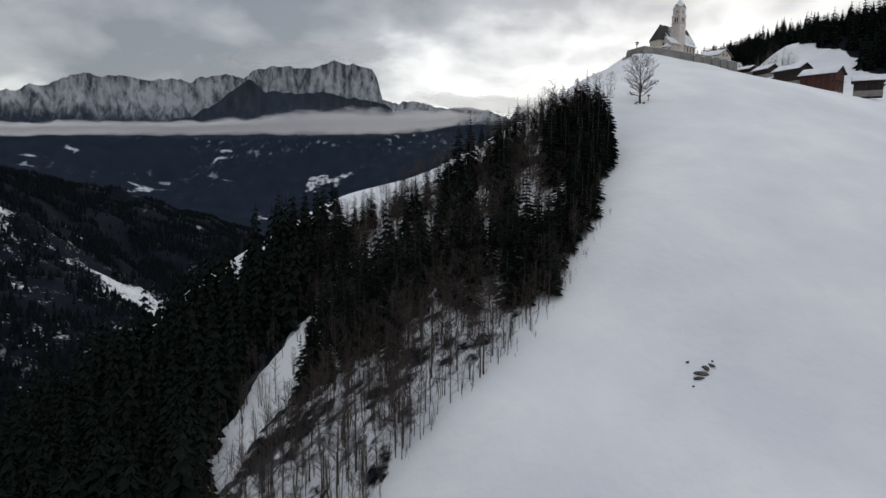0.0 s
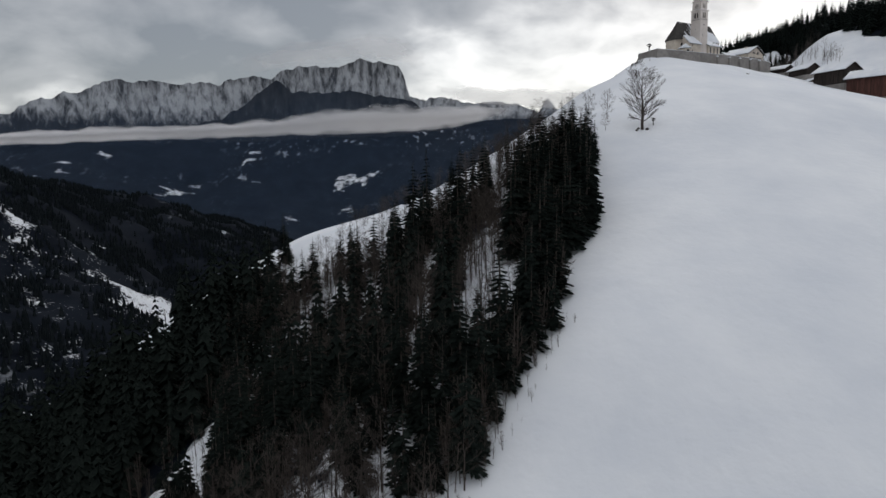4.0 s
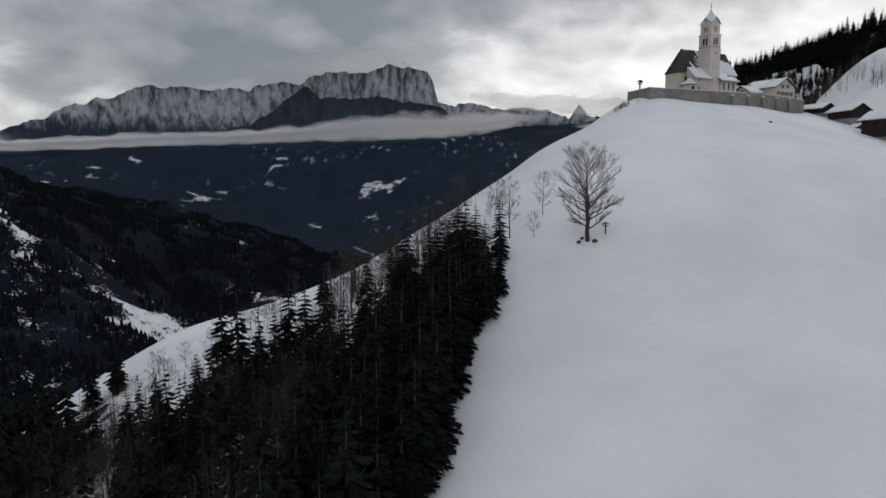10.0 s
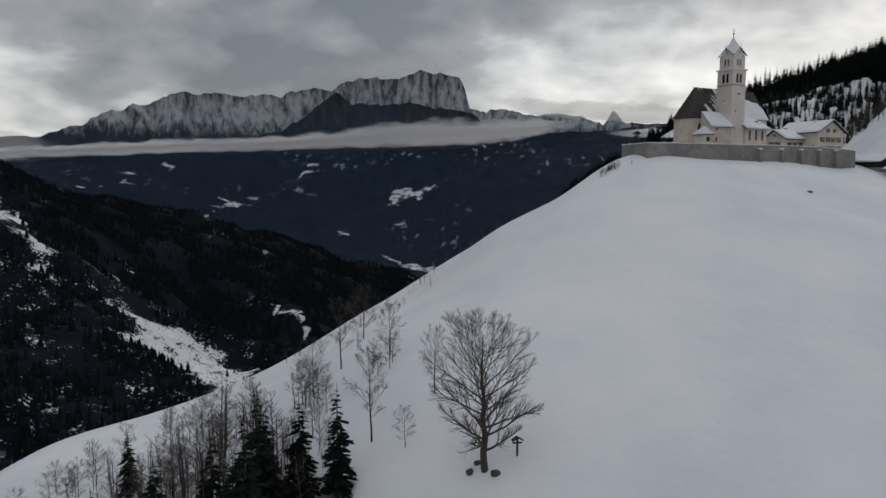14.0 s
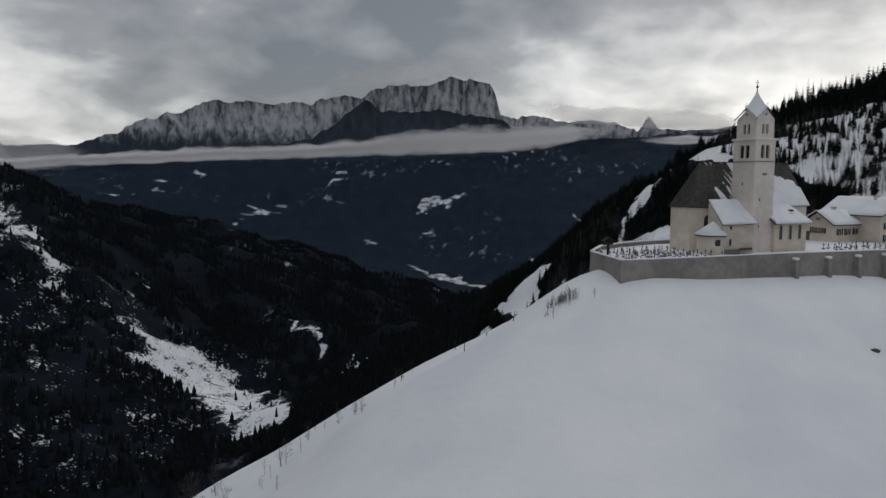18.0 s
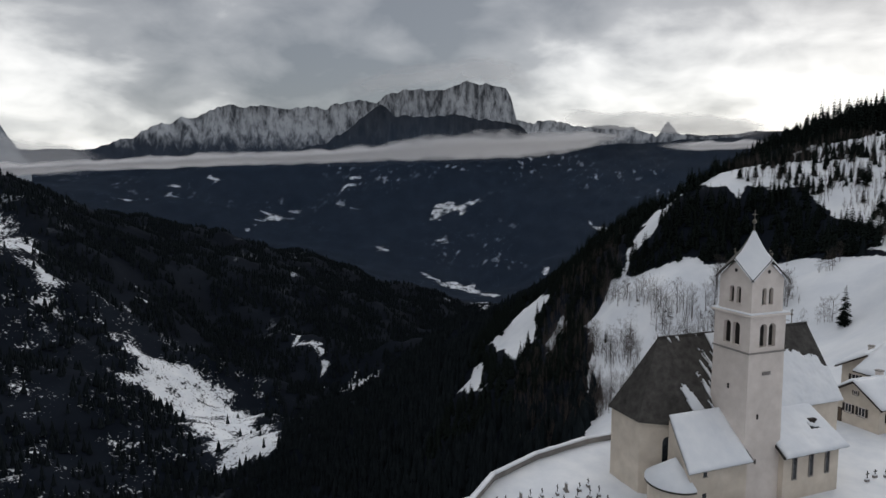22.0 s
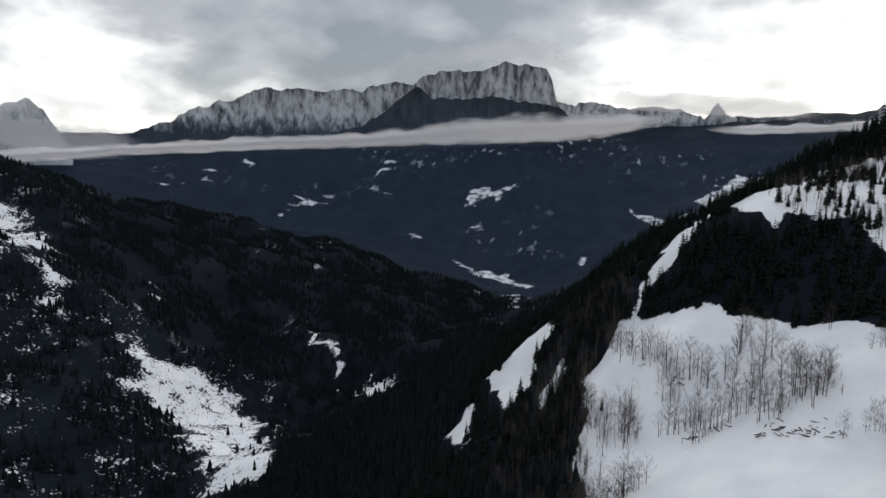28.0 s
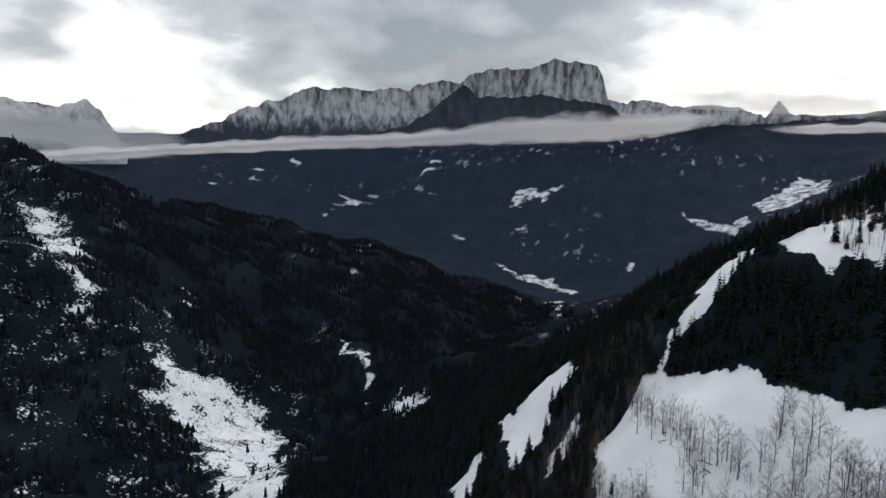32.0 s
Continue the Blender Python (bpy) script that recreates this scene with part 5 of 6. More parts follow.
def light_spruce(seed, tall, wide, whorls, per):
    """Points and triangles of a light spruce: whorls of drooping wedges round a stem."""
    r = random.Random(seed)
    v, f = [], []
    for i in range(whorls):
        q = i / (whorls - 1)
        z = tall * (0.06 + 0.9 * q)
        n = max(4, int(per * (1 - 0.4 * q)))
        for j in range(n):
            a = 6.283 * (j + r.random() * 0.7) / n + i
            L = (wide * (1 - q) ** 0.7 + 0.15) * r.uniform(0.6, 1.15)
            k = len(v)
            b = 0.55 / max(1, n / 6)
            v += [(0, 0, z + 0.22 * L + 0.3), (math.cos(a - b) * L * 0.6, math.sin(a - b) * L * 0.6, z - 0.12 * L), (math.cos(a) * L, math.sin(a) * L, z - 0.45 * L),
                  (math.cos(a + b) * L * 0.6, math.sin(a + b) * L * 0.6, z - 0.12 * L), (math.cos(a) * L * 0.4, math.sin(a) * L * 0.4, z - 0.5 * L)]
            f += [(k, k + 1, k + 2), (k, k + 2, k + 3), (k + 4, k + 2, k + 1), (k + 4, k + 3, k + 2)]
    k = len(v)
    v += [(0.12, 0, tall * 0.9), (-0.06, 0.1, tall * 0.9), (-0.06, -0.1, tall * 0.9), (0, 0, tall * 1.02)]
    f += [(k, k + 1, k + 3), (k + 1, k + 2, k + 3), (k + 2, k, k + 3)]
    return np.array(v, float), np.array(f, int)


def light_bare(seed, tall, sticks, girth=0.011, spread=0.55, stout=1.0):
    """Points and triangles of a light bare tree: a few stems with rising rods."""
    r = random.Random(seed)
    v, f = [], []

    def rod(a, b, w):
        d = (b - a).normalized()
        s = d.orthogonal().normalized() * w
        t = d.cross(s)
        k = len(v)
        for c, g in ((a, 1.0), (b, 0.35)):
            for m in range(3):
                q = c + (s * math.cos(2.094 * m) + t * math.sin(2.094 * m)) * g
                v.append(q[:])
        for m in range(3):
            o = (m + 1) % 3
            f.extend(((k + m, k + o, k + 3 + o), (k + m, k + 3 + o, k + 3 + m)))

    for st in range(r.choice((1, 1, 2, 3))):
        foot = Vector((r.uniform(-0.4, 0.4), r.uniform(-0.4, 0.4), -0.5))
        tip = foot + Vector((r.uniform(-1, 1), r.uniform(-1, 1), tall * r.uniform(0.8, 1)))
        rod(foot, tip, tall * girth)
        for i in range(sticks):
            q = r.uniform(0.25, 0.97)
            a = foot.lerp(tip, q)
            L = tall * (1 - q * 0.75) * r.uniform(0.18, 0.42)
            g = r.uniform(0, 6.283)
            b = a + Vector((math.cos(g) * spread, math.sin(g) * spread, r.uniform(0.5, 1.0))) * L
            rod(a, b, 0.028 * stout)
            for _ in range(2):
                g2 = g + r.uniform(-1, 1)
                m = a.lerp(b, r.uniform(0.35, 0.8))
                rod(m, m + Vector((math.cos(g2) * 0.6, math.sin(g2) * 0.6, r.uniform(0.3, 0.9))) * L * 0.5, 0.018 * stout)
    return np.array(v, float), np.array(f, int)


FILL = [bare_tree(31, 13, 0.30, 0.16, 13, subs=5, thick=0.013, rise=1.05), bare_tree(32, 12, 0.27, 0.18, 14, stems=2, subs=5, thick=0.014, rise=1.15), bare_tree(33, 14, 0.25, 0.2, 13, subs=5, thick=0.013, rise=1.25)]
FILL_SHAPE = [shape_of(t) for t in FILL]
LIGHT = [light_spruce(s, 16 + s % 5, 3.4 + 0.35 * (s % 3), 11, 7) for s in range(50, 56)]
SLIM = [light_bare(s, 17 + s % 5, 28, 0.0075, 0.72, 1.45) for s in range(70, 76)]
THIN = [light_bare(s, 9 + s % 5, 13, 0.0095, 0.75, 1.15) for s in range(60, 68)]


def spot(x, y, s):
    return (x, y, height(x, y), s, rnd.random() * 6.28)


def depth(x, y):
    return float(wood_depth(np.array([x]), np.array([y]))[0])


def clear_of_gaps(x, y):
    return not bool(gap_snow(np.array([x]), np.array([y]))[0])


def sized_to_view(x, y, least, most):
    """Tree sizes fitted to the camera's view: capped below the crest line, taller in the west."""
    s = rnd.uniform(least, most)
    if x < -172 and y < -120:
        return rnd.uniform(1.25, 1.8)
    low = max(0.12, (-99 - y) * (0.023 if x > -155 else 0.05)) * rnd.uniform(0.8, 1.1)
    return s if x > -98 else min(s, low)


# two close stands of spruces along the meadow, a bare stretch between them
for y0, y1, rows in ((-238, -211, 3), (-211, -184, 2), (-184, -130, 5)):
    for row in range(rows):
        for y in np.arange(y0, y1, 3.4):
            x = float(np.interp(y, EDGE_Y, EDGE_X)) - 2.2 - row * 3.8 + rnd.uniform(-1.2, 0.9)
            v = y + rnd.uniform(-1, 1)
            if clear_of_gaps(x, v) and free(x, v, 2.2):
                settle(x, v)
                plant(SPRUCE[rnd.randrange(4)], x, v, rnd.uniform(0.72, 1.1) * float(np.interp(y, [-238, -205, -184, -160, -130], [0.7, 0.75, 1.0, 0.82, 0.5])), rnd.random() * 6.28, wide=1.25 if y0 < -200 else 1.1)
# tall spruces in small groups below the open crest
for x, y, n, tall in ((-153, -131, 3, 0.85), (-142, -139, 3, 0.95), (-133, -148, 4, 1.0), (-121, -156, 5, 1.1), (-113, -150, 4, 1.0), (-127, -139, 2, 0.8), (-142, -131, 2, 0.72), (-173, -98, 3, 0.8), (-112, -143, 3, 0.95),
                      (-104, -146, 4, 1.05), (-96, -152, 5, 1.05), (-91, -142, 4, 0.9), (-166, -126, 4, 0.9), (-160, -140, 4, 1.0)):
    for i in range(n):
        u, v = x + rnd.uniform(-4, 4), y + rnd.uniform(-4, 4)
        if free(u, v, 1.8):
            settle(u, v)
            plant(SPRUCE[rnd.randrange(4)], u, v, tall * rnd.uniform(0.75, 1.05), rnd.random() * 6.28, lean=rnd.uniform(-0.03, 0.03))
for x, y, tall in ((-76, -128, 0.6), (-79, -132, 0.75), (-84, -133, 0.8), (-74, -134, 0.7), (-82, -138, 0.85), (-88, -137, 0.8), (-77, -139, 0.85), (-86, -144, 0.95), (-80, -146, 0.9), (-91, -133, 0.7)):
    settle(x, y)
    plant(SPRUCE[rnd.randrange(4)], x, y, tall, rnd.random() * 6.28, wide=1.2)
# spruces in clumps among the bare trees of the middle slope
scatter(24, turf(-140, -96, -236, -196, lambda x, y: 9 < depth(x, y) and clear_of_gaps(x, y)), 3.6, lambda x, y: plant(SPRUCE[rnd.randrange(4)], x, y, rnd.uniform(0.55, 0.95), rnd.random() * 6.28))
scatter(70, turf(-168, -84, -232, -140, lambda x, y: 8 < depth(x, y) and noise.noise(Vector((x / 17, y / 23, 9))) > 0.08 and clear_of_gaps(x, y)), 3.6,
        lambda x, y: plant(SPRUCE[rnd.randrange(4)], x, y, rnd.uniform(0.6, 1.1), rnd.random() * 6.28, lean=rnd.uniform(-0.03, 0.03)))
# the closed spruce wood deep in the ravine
deep = []
scatter(60, turf(-160, -106, -222, -160, lambda x, y: depth(x, y) > 10 and clear_of_gaps(x, y)), 3.6, lambda x, y: deep.append(spot(x, y, rnd.uniform(0.6, 1.05))))
scatter(900, turf(-330, -168, -330, -112, lambda x, y: depth(x, y) > 3 and clear_of_gaps(x, y)), 3.5, lambda x, y: deep.append(spot(x, y, rnd.uniform(0.9, 1.6))))
many("spruce_thicket", deep, LIGHT, M["needle"], "black-green spruce thicket filling the steep ravine")
# leafless trees of the middle slope and the lower rim
scatter(130, turf(-176, -80, -300, -128, lambda x, y: 1.0 < depth(x, y) < 45 and (clear_of_gaps(x, y) or rnd.random() < 0.25)), 2.6,
        lambda x, y: plant(BARE[rnd.randrange(4)], x, y, rnd.uniform(0.6, 1.15), rnd.random() * 6.28, lean=rnd.uniform(-0.08, 0.08)))
thin_wood = []
scatter(120, turf(-176, -80, -300, -128, lambda x, y: depth(x, y) > 12 and clear_of_gaps(x, y)), 2.4, lambda x, y: thin_wood.append(spot(x, y, rnd.uniform(0.6, 1.2))))
many("leafless_wood", thin_wood, FILL_SHAPE, M["twig"], "grey-brown leafless trees filling the slope behind the spruces")
brush = []
for i in range(1900):
    x, y = turf(-185, -72, -320, -110, lambda x, y: depth(x, y) > 1.0 and noise.noise(Vector((x / 9, y / 9, 3))) > -0.22)()
    if clear_of_gaps(x, y) or rnd.random() < 0.3:
        brush.append(spot(x, y, rnd.uniform(0.35, 1.1)))
many("bare_thicket", brush, THIN, M["bark"], "thicket of thin leafless trunks on the steep slope")
# slender trunks in a row along the lower rim of the meadow
rim = []
for y in np.arange(-300, -232, 1.1):
    rim.append(spot(float(np.interp(y, EDGE_Y, EDGE_X)) - rnd.uniform(0.2, 3.6), y, rnd.uniform(0.3, 0.75)))
many("rim_trunks", rim, FILL_SHAPE, M["bark"], "row of slender leafless trunks along the rim of the meadow")
# young trees and brush on the open snow below the crest
for x, y, n, reach, least, most in ((-84, -106, 9, 3.2, 0.4, 0.7), (-81, -114, 6, 3, 0.3, 0.5), (-105, -104, 10, 6, 0.35, 0.65), (-93, -111, 9, 5, 0.4, 0.75), (-102, -115, 6, 5, 0.4, 0.8), (-137, -90, 7, 8, 0.3, 0.6),
                                    (-122, -98, 8, 9, 0.35, 0.7), (-73, -104, 5, 2.5, 0.3, 0.5), (-90, -124, 8, 6, 0.4, 0.8), (-76, -122, 5, 3, 0.3, 0.6), (-150, -104, 7, 9, 0.3, 0.6)):
    for i in range(n):
        plant(BARE[rnd.randrange(4)], x + rnd.uniform(-reach, reach), y + rnd.uniform(-reach, reach), rnd.uniform(least, most), rnd.random() * 6.28)
for x, y, tall in ((-71.6, -128, 0.62), (-81, -126, 0.7), (-111, -110, 0.5)):
    plant(SPRUCE[rnd.randrange(4)], x, y, tall, rnd.random() * 6.28)

# the large tree beside the wayside cross, and the young trees near it
lone = bare_tree(40, 16.4, 0.34, 0.13, 38, subs=11, thick=0.027, rise=0.95)
tagged(lone, "large leafless tree with wide rounded crown in the snow meadow", "tree")
lone.matrix_basis = Matrix.Translation((-55.4, -126.6, height(-55.4, -126.6)))
for x, y, s, t in ((-63.2, -114.3, 0.72, 1), (-69.8, -120.9, 0.85, 3), (-65.2, -122.8, 0.42, 1), (-73, -99, 0.62, 0), (-82.6, -84.4, 0.5, 2), (-88, -43, 0.5, 2), (-83, -80, 0.75, 0), (-125, -43, 0.5, 2), (-113, -38.6, 0.45, 2), (-116, -40, 0.4, 0),
                   (-80, -37, 0.36, 1), (-71, -35, 0.3, 2), (-65, -40, 0.3, 2), (-96, -33, 0.6, 2), (-78.6, -31, 0.35, 2), (-99, -36, 0.55, 0), (-68, -36, 0.3, 2), (-130, -46, 0.5, 2), (-82, -96, 0.85, 3)):
    plant(BARE[t], x, y, s, x)

# ---------------------------------------------------------------- woods of the bowl and the hill
def wooded(x, y, least=0.6):
    xs, ys, _, shade = GRID
    return shade[min(int(np.searchsorted(ys, y)), len(ys) - 1), min(int(np.searchsorted(xs, x)), len(xs) - 1)] > least


hill = []
scatter(260, turf(122, 292, 400, 640, lambda x, y: signed(HILLTOP, np.array([x]), np.array([y]))[0] < -3 and noise.noise(Vector((x / 28, y / 28, 6))) > 0.0), 3.4, lambda x, y: hill.append(spot(x, y, rnd.uniform(0.5, 1.0))))
scatter(1150, turf(180, 440, 125, 720, lambda x, y: wooded(x, y, 0.5)), 4.0, lambda x, y: hill.append(spot(x, y, rnd.uniform(1.0, 1.75))))
scatter(1700, turf(-150, 330, 370, 720, lambda x, y: wooded(x, y, 0.66)), 3.1, lambda x, y: hill.append(spot(x, y, rnd.uniform(0.6, 1.15))))
def on_hilltop(x, y, depth_in=3):
    return signed(HILLTOP, np.array([x]), np.array([y]))[0] < -depth_in


# the open hilltop: spruces and larches in loose groups, more of them above the belt
scatter(105, turf(92, 292, 240, 640, lambda x, y: on_hilltop(x, y) and noise.noise(Vector((x / 24, y / 24, 2))) > (-0.05 if 420 < y < 590 else 0.12)), 4.5,
        lambda x, y: plant(SPRUCE[rnd.randrange(4)], x, y, rnd.uniform(0.5, 1.0), rnd.random() * 6.28))
knoll = []
scatter(70, turf(150, 235, 190, 420, lambda x, y: on_hilltop(x, y, 0) and noise.noise(Vector((x / 20, y / 20, 8))) > 0.05), 4, lambda x, y: knoll.append(spot(x, y, rnd.uniform(0.6, 1.2))))
many("knoll_copse", knoll, FILL_SHAPE, M["twig"], "leafless trees in loose groups on the snowy knoll above the barns")
copse = []
scatter(700, turf(92, 292, 190, 640, lambda x, y: on_hilltop(x, y) and noise.noise(Vector((x / 30, y / 30, 4))) > -0.12), 2.4, lambda x, y: copse.append(spot(x, y, rnd.uniform(0.4, 0.85))))
for i in range(900):
    x, y = rnd.uniform(-80, 5), rnd.uniform(285, 580)
    if signed(BROWN_WOOD, np.array([x]), np.array([y]))[0] < 4:
        copse.append(spot(x, y, rnd.uniform(0.5, 0.95)))
many("bare_copse", [(x, y, z, s * 1.55, a) for x, y, z, s, a in copse], THIN, M["twig"], "grey-brown leafless trees scattered over the snowy hill")
many("hillside_wood", hill, LIGHT, M["needle"], "dark spruce belt above the snowy bowl")


def far_wood(name, count, x0, x1, y0, y1, seed, tall, label, thin=0.0):
    """A distant wood: many small ragged cones in one mesh, thinner in places."""
    r = np.random.RandomState(seed)
    x, y = r.uniform(x0, x1, count * 4), r.uniform(y0, y1, count * 4)
    c = cover(x, y)
    wave = np.array([noise.noise(Vector((a / 90, b / 90, seed))) + 0.5 * noise.noise(Vector((a / 30, b / 30, seed))) for a, b in zip(x, y)])
    ok = (c + r.uniform(-0.25, 0.25, len(c)) > 0.55) & ~((x > -60) & (y < 120)) & ~((y < 720) & (y > 370) & (x > -150) & (x < 430)) & ~((y < 720) & (y > 110) & (x > 150) & (x < 430))
    for poly in FAR_OPEN:
        ok &= (signed(poly, x, y) > 2) | (r.rand(len(x)) < 0.06)
    ok &= (signed(BROWN_WOOD, x, y) > r.uniform(-14, 3, len(x))) | (r.rand(len(x)) < 0.6)
    ok &= ~((x > -340) & (y > -335) & (y < -50)) & (r.rand(len(c)) > np.clip(thin * (wave + 0.25) * 1.6, 0, 0.96))
    x, y = x[ok][:count], y[ok][:count]
    z = heights(x, y) - 0.8
    h = r.uniform(0.6, 1.15, len(x)) * tall
    w = h * r.uniform(0.16, 0.28, len(x))
    n = len(x)
    ang = np.arange(5) * 2 * math.pi / 5
    verts = np.zeros((n, 12, 3))
    for ring, (rad, zz) in enumerate(((1.0, 0.08), (0.62, 0.45))):
        for k_ in range(5):
            j = 1 + 0.35 * (r.rand(n) - 0.5)
            verts[:, ring * 5 + k_, 0] = x + w * rad * j * np.cos(ang[k_] + ring)
            verts[:, ring * 5 + k_, 1] = y + w * rad * j * np.sin(ang[k_] + ring)
            verts[:, ring * 5 + k_, 2] = z + h * zz
    verts[:, 10] = np.stack([x, y, z + h * 0.72], 1)
    verts[:, 11] = np.stack([x, y, z + h], 1)
    tri = [(k_, (k_ + 1) % 5, 10) for k_ in range(5)] + [(5 + k_, 5 + (k_ + 1) % 5, 11) for k_ in range(5)]
    faces = (np.array(tri)[None] + (np.arange(n) * 12)[:, None, None]).reshape(-1, 3)
    me = bpy.data.meshes.new(name)
    me.from_pydata(verts.reshape(-1, 3).tolist(), [], faces.tolist())
    me.materials.append(M["needle_far"])
    return tagged(new(name, me), label, "forest", kind="stuff")


far_wood("ravine_wood", 8000, -420, 0, -50, 950, 3, 17, "dense dark spruce wood in the ravine", 0.3)
far_wood("valley_wood", 24000, -1700, -380, 100, 2300, 4, 18, "dark forest with snow between the trees on the opposite valley slope", 1.0)
slash = []
for i in range(520):
    x, y = rnd.uniform(-890, -420), rnd.uniform(630, 970)
    if signed(FAR_OPEN[0], np.array([x]), np.array([y]))[0] < 0:
        slash.append(spot(x, y, rnd.uniform(0.06, 0.2)))
many("slash", slash, LIGHT, M["needle"], "stumps and slash scattered over the cleared snowy slide", "stumps")
far_wood("hill_wood", 9000, -200, 900, 250, 1600, 6, 18, "dark spruce wood on the hill above the village", 0.4)
for x, y, s in ((104, 290, 1.1),):
    plant(SPRUCE[0], x, y, s, 1.0)
# leafless trees of the bowl: rows along the terraces, a larger grove, groups at the rim
ROWS = [(-15, 476), (-8, 455), (0, 427), (8, 417), (16, 411), (22, 401), (34, 397), (43, 390), (23, 362), (24, 389), (35, 345), (47, 352), (35, 365)]
GROVE = [(58, 393), (59, 353), (66, 343), (73, 338), (82, 360), (85, 337), (87, 332), (80, 341), (69, 383), (66, 417), (67, 335), (65, 372), (76, 370), (77, 346), (60, 405), (72, 395), (54, 372), (84, 350), (90, 341), (62, 360)]
RIM = [(-18, 382), (-6, 372), (1, 363), (7, 363), (-9, 385), (-2, 386), (4, 378), (-24, 401), (-13, 372), (-20, 394), (3, 370), (-15, 298), (-9, 287), (-3, 288), (4, 306), (8, 305), (0, 304), (-6, 300), (-19, 308), (-13, 305), (-16, 291), (2, 296)]
NEAR = [(5, 224), (12, 216), (19, 210), (25, 204), (-2, 238), (9, 226), (16, 219), (23, 211), (0, 230)]
EAST = [(99, 301), (101, 299), (96, 303), (88, 304), (102, 393), (114, 356), (124, 365), (111, 358), (116, 354), (119, 360)]
fillers = []
for spots, least, most, around in ((ROWS, 0.85, 1.1, 4), (GROVE, 0.8, 1.1, 2), (RIM, 0.65, 1.0, 2), (NEAR, 0.8, 1.0, 0), (EAST, 0.45, 0.8, 0)):
    for x, y in spots:
        plant(TALL[rnd.randrange(4)], x, y, rnd.uniform(least, most), rnd.random() * 6.28)
        for i in range(around):
            fillers.append(spot(x + rnd.uniform(-6, 6), y + rnd.uniform(-4, 4), rnd.uniform(0.75, 1.45) * most))
saplings = []
for x, y in ROWS + GROVE + RIM:
    for i in range(3):
        saplings.append(spot(x + rnd.uniform(-6, 6), y + rnd.uniform(-5, 5), rnd.uniform(0.15, 0.45)))
many("bowl_saplings", saplings, SLIM, M["twig"], "low leafless saplings between the trees of the snowy bowl")
# dark scrub and fallen wood along the upper edge of the field
for x, y, n in ((63, 324, 8), (69, 321, 8), (74, 316, 9), (80, 313, 9), (86, 306, 7), (67, 332, 5), (83, 317, 5), (35, 352, 6), (47, 350, 6), (10, 415, 5), (30, 398, 5)):
    for i in range(n):
        u, v = x + rnd.uniform(-4, 4), y + rnd.uniform(-3, 3)
        log = tagged(part("fallen_branch", tube(bmesh.new(), (-1, 0, 0.1), (1, 0.2, 0.25), 0.16, 0.08, 5), M["bark"]), "dark fallen branch lying in the snow of the bowl", "branch", "fallen wood in the bowl")
        log.matrix_basis = Matrix.Translation((u, v, height(u, v) + 0.05)) @ Matrix.Rotation(rnd.random() * 6.28, 4, "Z") @ Matrix.Scale(rnd.uniform(0.7, 2.4), 4)
for i in range(28):
    x, y = rnd.uniform(-26, 8), rnd.uniform(310, 400)
    fillers.append(spot(x, y, rnd.uniform(0.65, 1.1)))
many("bowl_copse", fillers, FILL_SHAPE, M["twig"], "slender leafless trees standing between the large ones of the snowy bowl")
for x, y, t in ((-14, 393, 0.5), (-26, 372, 0.6), (-30, 340, 0.7), (-22, 330, 0.6), (-34, 360, 0.75)):
    plant(SPRUCE[rnd.randrange(4)], x, y, t, rnd.random() * 6.28)


# ---------------------------------------------------------------- houses and barns
def snow_slab(quad, thick, seed, parent, nu=14, nv=10):
    """A lumpy layer of snow on a roof."""
    q = [Vector(p) for p in quad]
    nrm = (q[1] - q[0]).cross(q[2] - q[0]).normalized()
    bm, vs = bmesh.new(), {}
    for i in range(nu + 1):
        for j in range(nv + 1):
            u, v = i / nu, j / nv
            p = q[0].lerp(q[1], u).lerp(q[3].lerp(q[2], u), v)
            edge = min(1, 0.4 + min(u, 1 - u, v, 1 - v) * 14)
            vs[i, j] = bm.verts.new(p + nrm * thick * edge * (1 + 0.4 * noise.noise(p * 0.7 + Vector((seed, 0, 0)))))
    for i in range(nu):
        for j in range(nv):
            bm.faces.new((vs[i, j], vs[i + 1, j], vs[i + 1, j + 1], vs[i, j + 1]))
    r = bmesh.ops.extrude_face_region(bm, geom=bm.faces[:])
    bmesh.ops.translate(bm, verts=[e for e in r["geom"] if isinstance(e, bmesh.types.BMVert)], vec=nrm * -thick * 0.38)
    bmesh.ops.recalc_face_normals(bm, faces=bm.faces)
    return part("roof_snow", bm, M["snow"], parent, smooth=True)


